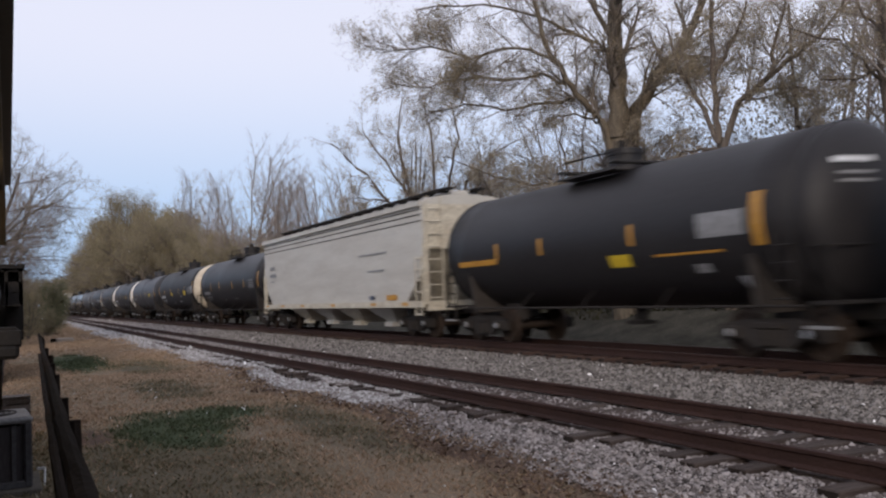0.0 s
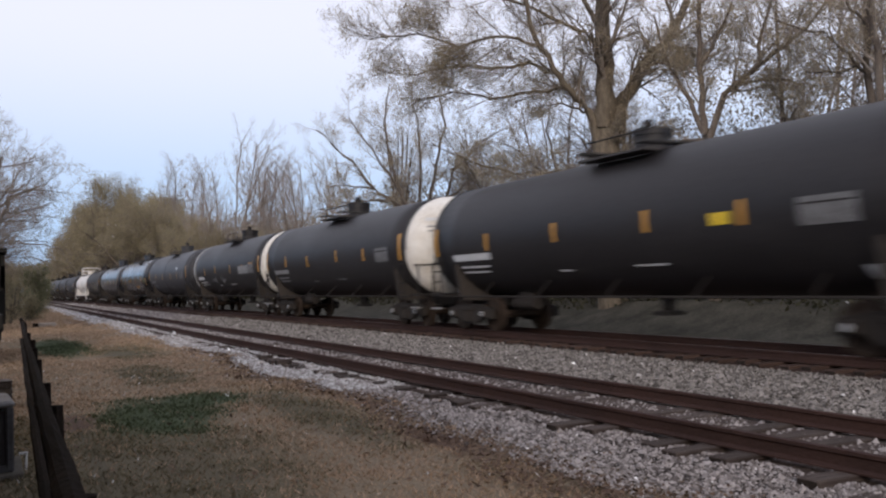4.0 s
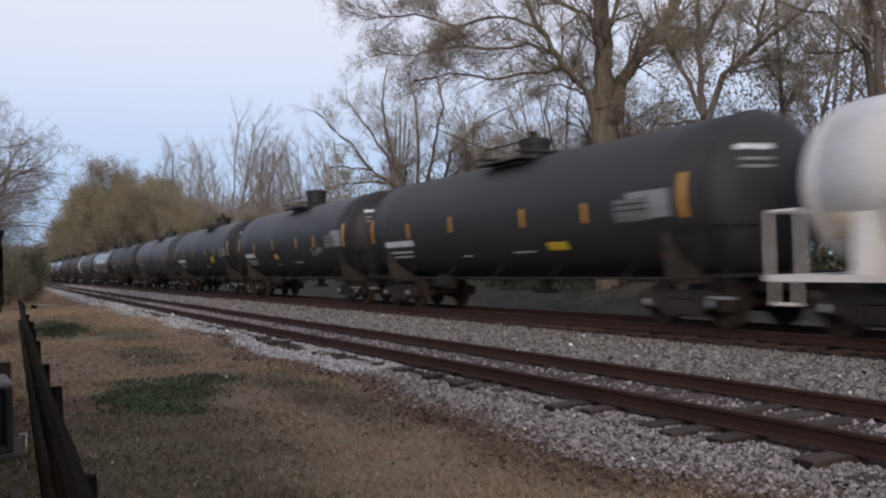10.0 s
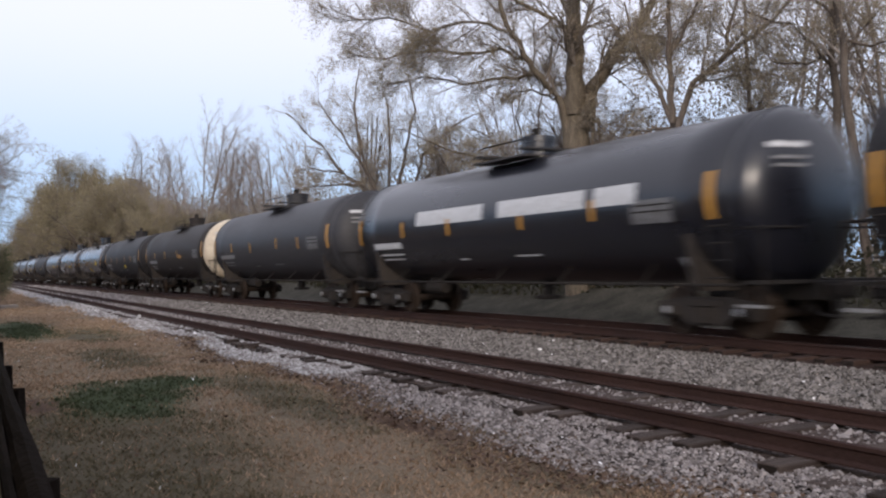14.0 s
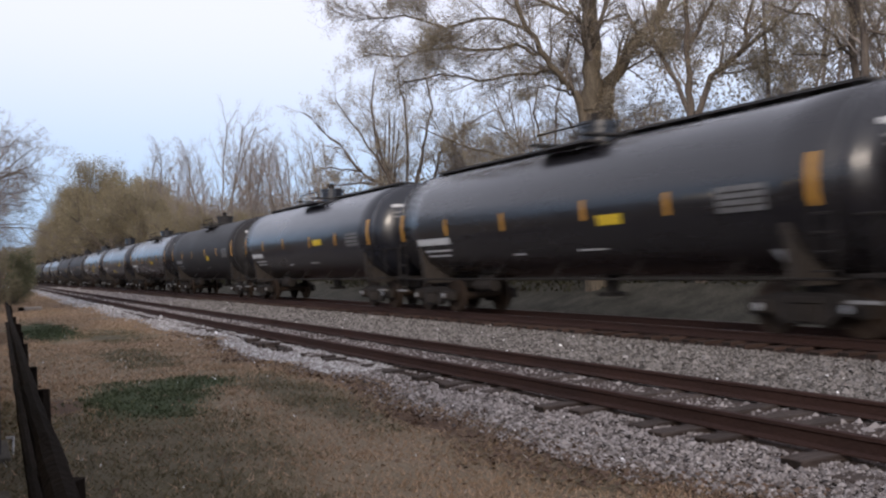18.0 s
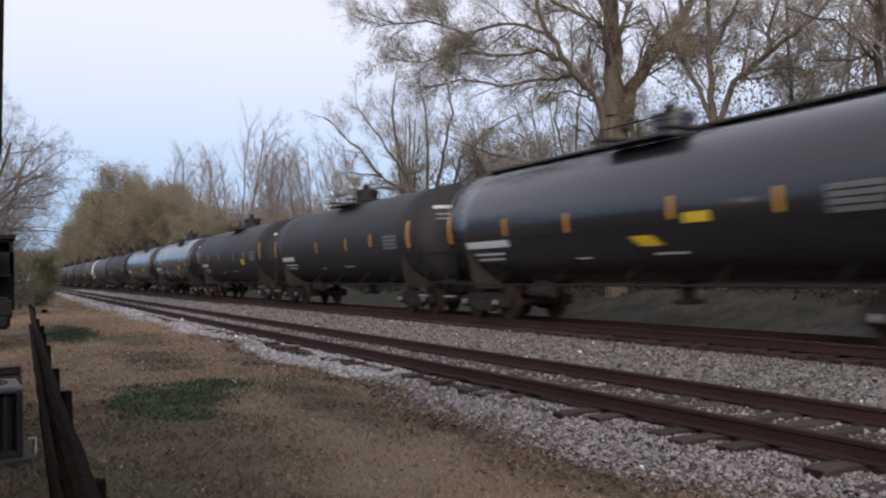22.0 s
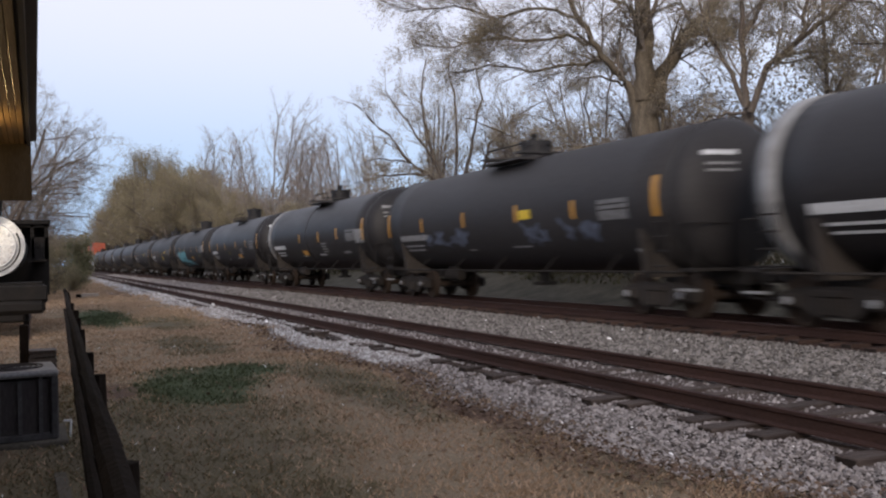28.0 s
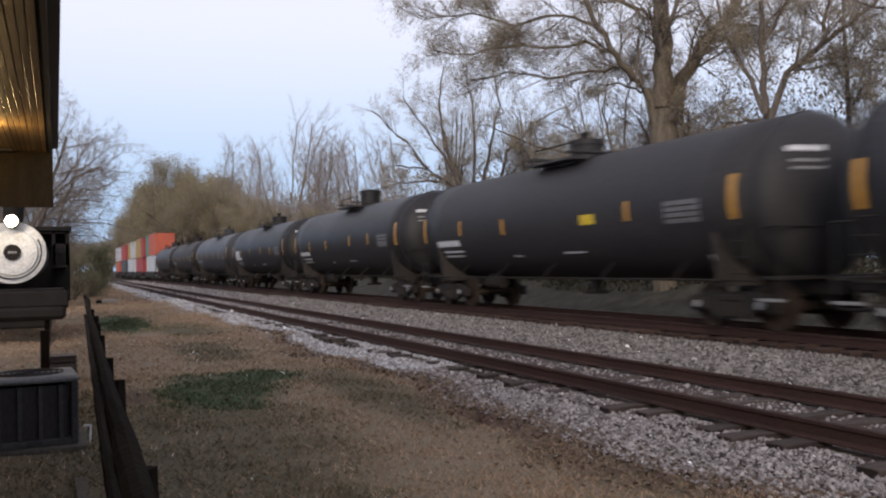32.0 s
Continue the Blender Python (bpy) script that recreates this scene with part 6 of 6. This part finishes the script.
def plant_trees():
    rng = random.Random(21)
    # the large oak close behind the train: its main limbs, then what grows from them
    oak = make_tree("tree", 5, "large old oak with grey-brown bark and tufts of withered leaves", 11.0, 0.62, 4, leaves=90000, leaf_size=0.031, leaf_mat=M_LEAF_OLIVE, clump=0.4,
                    kids=(9, 8, 12, 9), spread=52, shrink=0.52, gnarl=0.13, sides=(12, 7, 4, 3, 3), limbs=(
        (0.60, 0.50, 0, 1.0, ((0.0, -0.6), (0.05, 3.0), (0.05, 6.0), (0.0, 7.7))),
        (0.42, 0.20, 9, 2.6, ((0.0, 7.3), (0.0, 8.6), (0.1, 11.3), (0.3, 15.5))),
        (0.29, 0.11, 15, 2.3, ((0.3, 6.6), (0.8, 8.3), (1.5, 9.4), (2.3, 10.4), (3.0, 11.6), (4.0, 14.0))),
        (0.155, 0.06, 15, 2.0, ((-0.25, 6.6), (-0.6, 7.8), (-1.2, 8.6), (-1.8, 9.4), (-2.4, 10.5), (-2.8, 12.0), (-3.2, 14.2))),
        (0.075, 0.022, 30, 1.7, ((-0.6, 8.0), (-1.5, 8.9), (-2.5, 8.8), (-4.3, 8.7), (-5.8, 9.1), (-7.4, 8.9))),
        (0.070, 0.02, 34, 1.7, ((-1.8, 9.4), (-2.8, 9.9), (-3.9, 9.8), (-5.6, 10.1), (-7.4, 9.9), (-9.0, 10.2))),
        (0.10, 0.025, 30, 1.8, ((0.0, 10.0), (-0.6, 10.8), (-1.5, 11.3), (-2.7, 12.1), (-4.9, 12.8), (-7.6, 12.9))),
        (0.065, 0.02, 34, 1.7, ((-2.4, 10.5), (-3.6, 11.0), (-5.4, 10.8), (-7.1, 11.4), (-9.2, 11.3))),
        (0.10, 0.03, 22, 2.0, ((-0.1, 11.1), (-0.9, 12.5), (-2.7, 13.9), (-5.3, 14.6), (-8.0, 14.4))),
        (0.06, 0.02, 9, 1.1, ((-0.5, 7.8), (-1.0, 8.0), (-1.7, 8.4), (-2.6, 8.2))),
        (0.09, 0.03, 10, 1.2, ((0.62, 3.0), (0.6, 6.0), (0.7, 7.2), (0.9, 8.5), (1.3, 10.0))),
        (0.06, 0.02, 12, 1.3, ((1.5, 9.4), (2.1, 9.6), (2.9, 9.2), (3.8, 9.6))),
        (0.055, 0.02, 18, 1.3, ((-0.2, 5.5), (-0.9, 5.8), (-2.4, 5.7), (-3.7, 5.8), (-5.0, 6.2), (-6.8, 7.1)))))
    oak.matrix_basis = pose(20.6, 26.9, -0.2, 0, 0, -37.4)
    slim = make_tree("tree", 11, "tall slender bare tree with a pale fine crown", 14.0, 0.17, 3, leaves=200, leaf_size=0.06, bark=M_TWIG, twig=M_TWIG_PALE, kids=(19, 12, 9), spread=38, first=0.26, shrink=0.31, gnarl=0.055, sides=(6, 4, 3, 3), forks=3, fan=0.15)
    slim.matrix_basis = pose(22.0, 92.0, -0.6)
    slim.scale = (1.28, 1.28, 1.28)
    spread_tree = make_tree("tree", 14, "leaning many-stemmed bare tree with curved dark limbs", 10.5, 0.22, 4, leaves=15000, leaf_size=0.040, leaf_mat=M_LEAF_OLIVE, clump=0.6, bark=M_BARK_DARK, twig=M_TWIG,
                            kids=(9, 8, 8, 6), spread=50, shrink=0.50, gnarl=0.14, sides=(8, 5, 3, 3, 3), limbs=(
        (0.14, 0.04, 16, 1.6, ((0.1, 0.0), (0.0, 5.4), (-1.3, 6.3), (-2.3, 7.0), (-3.0, 8.0), (-4.2, 9.2), (-5.3, 10.3))),
        (0.12, 0.035, 16, 1.7, ((-0.1, 5.0), (-0.9, 7.3), (-1.3, 8.9), (-1.6, 10.9), (-1.3, 13.0))),
        (0.12, 0.035, 16, 1.7, ((0.3, 0.0), (0.3, 5.5), (0.4, 7.9), (0.4, 10.2), (0.0, 12.5))),
        (0.12, 0.035, 16, 1.7, ((0.7, 0.0), (0.9, 6.0), (1.4, 8.3), (1.8, 10.5), (1.6, 12.6))),
        (0.11, 0.03, 17, 1.6, ((1.2, 0.0), (1.7, 6.0), (2.4, 8.0), (3.5, 9.2), (5.2, 10.2))),
        (0.07, 0.02, 13, 1.2, ((-1.4, 6.3), (-2.7, 6.4), (-4.0, 6.3), (-5.6, 5.9))),
        (0.06, 0.02, 10, 1.1, ((-2.3, 7.0), (-3.5, 7.3), (-4.8, 7.3))),
        (0.075, 0.025, 16, 1.4, ((-0.9, 7.0), (-2.3, 9.3), (-3.6, 11.2))),
        (0.08, 0.03, 12, 1.3, ((2.0, 6.4), (3.5, 7.6), (4.8, 8.1)))))
    spread_tree.matrix_basis = pose(21.8, 46.5, -0.2, 0, 0, -25.1)
    round_tree = make_tree("tree", 17, "broad domed tree full of olive-brown leaves", 7.0, 0.30, 3, leaves=40000, leaf_size=0.062, leaf_mat=M_LEAF_BROWN, clump=0.5, bark=M_BARK_DARK, kids=(11, 9, 7), spread=62, first=0.45, shrink=0.52, gnarl=0.10, sides=(7, 4, 3, 3), forks=8, fan=0.50, lift=0.0, droop=0.25)
    round_tree.matrix_basis = pose(21.5, 176.0, -0.6)
    round_tree.scale = (1.8, 1.8, 2.95)
    olive_tree = make_tree("tree", 23, "forked tree with olive-brown leaves still on its limbs", 12.0, 0.26, 4, leaves=30000, leaf_size=0.038, leaf_mat=M_LEAF_OLIVE, clump=0.6, bark=M_BARK_DARK,
                           kids=(9, 8, 8, 6), spread=50, shrink=0.50, gnarl=0.13, sides=(9, 6, 4, 3, 3), limbs=(
        (0.23, 0.19, 0, 1.0, ((0.0, -0.2), (0.0, 4.5), (0.0, 6.6))),
        (0.13, 0.045, 16, 1.7, ((0.0, 6.4), (-0.1, 7.3), (-0.1, 8.8), (0.0, 10.8), (-0.1, 13.2))),
        (0.09, 0.03, 15, 1.5, ((0.0, 6.5), (-0.7, 8.1), (-1.2, 9.2), (-1.7, 10.8))),
        (0.125, 0.035, 28, 1.7, ((0.05, 6.2), (0.7, 7.7), (1.7, 8.5), (2.6, 9.1), (3.6, 9.9), (4.6, 11.3))),
        (0.055, 0.02, 16, 1.4, ((0.8, 7.7), (1.5, 8.1), (2.4, 8.1), (3.4, 7.8))),
        (0.09, 0.03, 11, 1.4, ((-0.1, 8.7), (0.5, 9.6), (1.1, 11.0))),
        (0.06, 0.02, 9, 1.0, ((-0.1, 6.2), (-0.9, 6.3), (-1.9, 5.9))),
        (0.09, 0.03, 14, 1.5, ((1.7, 8.5), (1.9, 9.5), (2.4, 11.2)))))
    olive_tree.matrix_basis = pose(21.8, 22.9, -0.2, 0, 0, -43.6)
    straight_tree = make_tree("tree", 29, "straight dark-stemmed tree with sparse leafy branches", 13.0, 0.17, 4, leaves=7000, leaf_size=0.034, leaf_mat=M_LEAF_OLIVE, clump=0.6, bark=M_BARK_DARK,
                              kids=(9, 7, 7, 5), spread=50, shrink=0.48, gnarl=0.12, sides=(8, 5, 3, 3, 3), limbs=(
        (0.135, 0.06, 14, 1.7, ((0.0, -0.2), (0.0, 6.4), (0.0, 8.1), (0.1, 10.1), (0.0, 13.0))),
        (0.06, 0.02, 12, 1.4, ((0.0, 7.2), (-0.6, 8.0), (-1.2, 8.6), (-2.4, 9.0))),
        (0.06, 0.02, 12, 1.4, ((0.0, 8.3), (0.4, 8.9), (0.8, 10.2))),
        (0.05, 0.02, 12, 1.3, ((0.0, 7.7), (-0.8, 7.5), (-1.7, 7.6)))))
    straight_tree.matrix_basis = pose(23.0, 17.4, -0.2, 0, 0, -52.9)
    grey_tree = make_tree("tree", 37, "grey leafless tree with a dense tangle of fine drooping twigs", 8.5, 0.22, 4, leaves=0, bark=M_BARK_DARK, twig=M_TWIG, kids=(12, 9, 8, 6), spread=58, first=0.25, shrink=0.50, gnarl=0.17, sides=(7, 5, 3, 3, 3), forks=2, fan=0.25, droop=0.6, lift=0.1)
    grey_tree.matrix_basis = pose(-0.7, 47.0, -0.6)
    kinds = {"slim": slim, "spread": spread_tree, "round": round_tree, "olive": olive_tree, "straight": straight_tree, "grey": grey_tree}

    def put(kind, x, y, s=1.0, turn=None):
        ob = copy_thing(kinds[kind], pose(x, y, ground_z(x, y) - 0.15, 0, 0, rng.uniform(0, 360) if turn is None else turn))
        ob.scale = (s, s, s * (1.14 if kind == "round" else 1.0))
        return ob

    for kind, x, y, s in (("spread", 25.5, 57.0, 0.95), ("spread", 26.0, 47.0, 0.8), ("slim", 22.5, 70.0, 0.80), ("slim", 23.0, 98.0, 1.02), ("slim", 25.5, 90.0, 1.0), ("slim", 24.0, 120.0, 1.2), ("slim", 24.0, 142.0, 1.42), ("slim", 26.0, 76.0, 0.72), ("slim", 24.0, 62.0, 0.62),
                          ("round", 22.0, 113.0, 1.1), ("round", 22.0, 137.0, 1.55), ("round", 22.5, 157.0, 1.9), ("round", 22.0, 95.0, 0.82), ("round", 22.5, 70.0, 0.64), ("round", 23.0, 194.0, 2.1), ("round", 20.8, 186.0, 1.95), ("round", 24.5, 168.0, 2.0), ("round", 26.0, 140.0, 1.4), ("round", 21.0, 218.0, 1.85), ("round", 21.0, 250.0, 1.75), ("round", 20.5, 285.0, 1.25), ("round", 20.5, 325.0, 1.2), ("round", 22.5, 82.0, 0.72),
                          ("grey", 24.5, 31.0, 0.95), ("grey", 25.5, 36.5, 1.0), ("grey", 27.0, 42.0, 1.0), ("grey", 25.5, 27.0, 0.9), ("slim", 28.0, 35.0, 0.9), ("straight", 29.0, 26.0, 0.95), ("grey", 26.0, 23.0, 0.95), ("grey", 25.2, 29.5, 0.95), ("grey", 24.0, 28.5, 0.8), ("slim", 27.5, 18.0, 1.0), ("straight", 24.0, 12.4, 1.05), ("spread", 27.0, 38.0, 0.85), ("slim", 28.5, 42.0, 0.8)):
        put(kind, x, y, s)
    leaner = put("straight", 22.2, 15.8, 1.0, 128)
    leaner.matrix_basis = pose(22.2, 15.8, -0.2, 0, 0, 128) @ pose(0, 0, 0, 0, 5, 0)
    for i in range(16):
        x = rng.uniform(34, 66)
        y = x * rng.uniform(0.4, 1.9)
        put(rng.choice(("straight", "slim", "slim", "slim")), x, y, rng.uniform(0.7, 1.0))
    for kind, x, y, s in (("straight", 32.0, 21.0, 1.0), ("slim", 33.0, 28.0, 1.1)):
        put(kind, x, y, s)
    for i in range(14):
        y = 78 + i * 9 + rng.uniform(-2, 2)
        put("slim" if i < 3 else rng.choice(("round", "slim")), rng.uniform(26, 32), y, rng.uniform(0.7, 0.85) * (1 + 0.003 * y))
    # the trees on the lawn's side, down the line
    for kind, x, y, s in (("grey", -1.9, 44.0, 1.05), ("grey", -1.6, 49.5, 0.95), ("grey", -1.6, 55.0, 1.05), ("grey", -3.4, 50.0, 1.2), ("slim", -0.4, 58.0, 0.75), ("slim", -2.0, 64.0, 0.9), ("round", -2.0, 84.0, 0.55), ("round", 0.4, 100.0, 0.6), ("round", -4.0, 72.0, 0.6),
                          ("round", -2.0, 150.0, 0.9), ("round", 0.0, 200.0, 1.0), ("round", 3.0, 270.0, 1.3), ("round", 8.0, 370.0, 1.5), ("round", 14.0, 390.0, 1.6), ("round", 20.0, 380.0, 1.6)):
        put(kind, x, y, s)


plant_trees()


def far_wood():
    """The depth of the wood behind the first row of trees, as one loose mass of twigs and leaves."""
    rng = np.random.default_rng(44)
    n = 170000
    y = 6 + 344 * rng.random(n) ** 1.9
    x = 25 + rng.exponential(9.0, n) + 0.02 * y
    top = 5.0 + 4.6 * np.clip((52 - y) / 25, 0, 1) + y * 0.035 + 2.2 * np.sin(y * 0.21) * np.sin(y * 0.083 + 1) + 1.2 * np.sin(x * 0.6 + y * 0.4)
    z = 0.3 + top * rng.random(n) ** 0.8
    s = rng.uniform(0.035, 0.085, n) * (1 + y / 48)
    u = rng.normal(size=(n, 3)) * (1, 1, 1.6)
    u /= np.linalg.norm(u, axis=1)[:, None]
    w = np.cross(u, rng.normal(size=(n, 3)))
    w /= np.linalg.norm(w, axis=1)[:, None]
    c = np.stack([x, y, z], 1)
    v = np.stack([c - u * s[:, None], c + w * s[:, None] * 0.4, c + u * s[:, None], c - w * s[:, None] * 0.4], 1).reshape(-1, 3)
    ob = link_mesh("far_wood", v.tolist(), np.arange(4 * n).reshape(-1, 4).tolist(), M_LEAF_FAR)
    tagged(ob, "hazy brown-grey mass of the winter wood", "wood", kind="stuff")


M_LEAF_FAR = island_mat("far_withered_leaves", [(0.33, 0.28, 0.225), (0.26, 0.228, 0.175), (0.40, 0.34, 0.28), (0.21, 0.19, 0.14)], 0.9, translucent=0.35)
far_wood()

# olive-brown brush, its tones darkened to carry the wood's shade
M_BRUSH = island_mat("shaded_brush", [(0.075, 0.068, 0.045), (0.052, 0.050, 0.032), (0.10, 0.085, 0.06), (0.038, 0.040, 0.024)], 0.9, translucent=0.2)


def undergrowth():
    """Brush at the wood's edge, in one loose mass of stems and leaves."""
    rng = np.random.default_rng(4)
    n = 70000
    y = rng.uniform(3, 190, n) ** 1.0
    x = 20.2 + np.abs(rng.normal(0, 1, n)) * 4.5 + 0.6 * np.sin(y * 0.35)
    h = (0.5 + 0.5 * np.sin(y * 0.9) * np.sin(y * 0.23 + 1)) * 1.3 + 0.9 + np.clip((x - 20) * 0.25, 0, 2.2)
    z = 0.25 + rng.random(n) ** 1.3 * h
    s = rng.uniform(0.05, 0.13, n) * (1 + y / 90)
    u = rng.normal(size=(n, 3))
    u /= np.linalg.norm(u, axis=1)[:, None]
    w = np.cross(u, rng.normal(size=(n, 3)))
    w /= np.linalg.norm(w, axis=1)[:, None]
    c = np.stack([x, y, z], 1)
    v = np.stack([c - u * s[:, None], c + w * s[:, None] * 0.5, c + u * s[:, None], c - w * s[:, None] * 0.5], 1).reshape(-1, 3)
    f = np.arange(len(v)).reshape(-1, 4)
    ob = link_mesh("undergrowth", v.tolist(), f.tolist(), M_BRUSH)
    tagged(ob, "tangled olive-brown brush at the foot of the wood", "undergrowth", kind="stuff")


undergrowth()


def hedge():
    """Evergreens and brush on the lawn's side, far down the line."""
    rng = random.Random(31)
    for x, y, h, green in ((2.5, 70.0, 4.6, True), (3.4, 84.0, 3.6, True), (1.1, 58.0, 3.4, False), (-0.1, 50.0, 3.4, False), (4.2, 105.0, 4.0, False), (-0.8, 46.0, 2.8, False), (5.5, 140.0, 5.0, False), (1.9, 63.0, 2.2, False)):
        b = new("bush")
        br = grow(rng, h * 0.8, 0.08, 2, spread=42 if green else 50, first=0.08, kids=(14, 8), shrink=0.34 if green else 0.42, gnarl=0.12, forks=1 if green else 5, fan=0.45)
        v, f = tubes(br, (6, 4, 3))
        link_mesh("stem", v, f, M_BARK_DARK, b)
        v, f = leaf_quads(rng, br, 1, 4200 if green else 3000, 0.075 if green else 0.055)
        link_mesh("foliage", v, f, M_LEAF_GREEN if green else M_LEAF_SCRUB, b, "olive-green evergreen needles" if green else "thin olive-brown leaves")
        b.location = (x, y, ground_z(x, y) - 0.02)
        tagged(b, "small olive-green evergreen at the end of the lawn" if green else "thin olive-brown brush at the end of the lawn", "bush", "bushes down the line")


hedge()


# ---- motion ----
def straight(ob):
    """An even run from key to key."""
    keys = ob.animation_data
    for curve in keys.action.layers[0].strips[0].channelbag(keys.action_slot).fcurves:
        for key in curve.keyframe_points:
            key.interpolation = "LINEAR"


def motions():
    for n, car in CARS.items():
        walk(car, [(0.0, pose(X_MAIN, car_y(n, 0.0), 0)), (16.0, pose(X_MAIN, car_y(n, 16.0), 0)), (32.0, pose(X_MAIN, car_y(n, 32.0), 0))])
        straight(car)
        # the wheels roll while the car is near
        first = max(0.0, min(31.9, 14.40 + 0.785 * n - 60.0 / SPEED))
        last = max(0.1, min(32.0, 14.40 + 0.785 * n + 6.0 / SPEED))
        f0, f1 = int(first * FPS), int(last * FPS) + 1
        if f1 - f0 < 3 or first >= last:
            continue
        for truck in car.children:
            for w in truck.children:
                if w.data is not ME_WHEEL:
                    continue
                x, y, z = w.location
                rows = [(0.0, pose(x, y, z))] if f0 > 0 else []
                rows += [(f / FPS, pose(x, y, z, 88.0 * (f - f0), 0, 0)) for f in range(f0, min(f1, 960) + 1)]
                if f1 < 960:
                    rows.append((32.0, rows[-1][1]))
                walk(w, rows)
                straight(w)


motions()
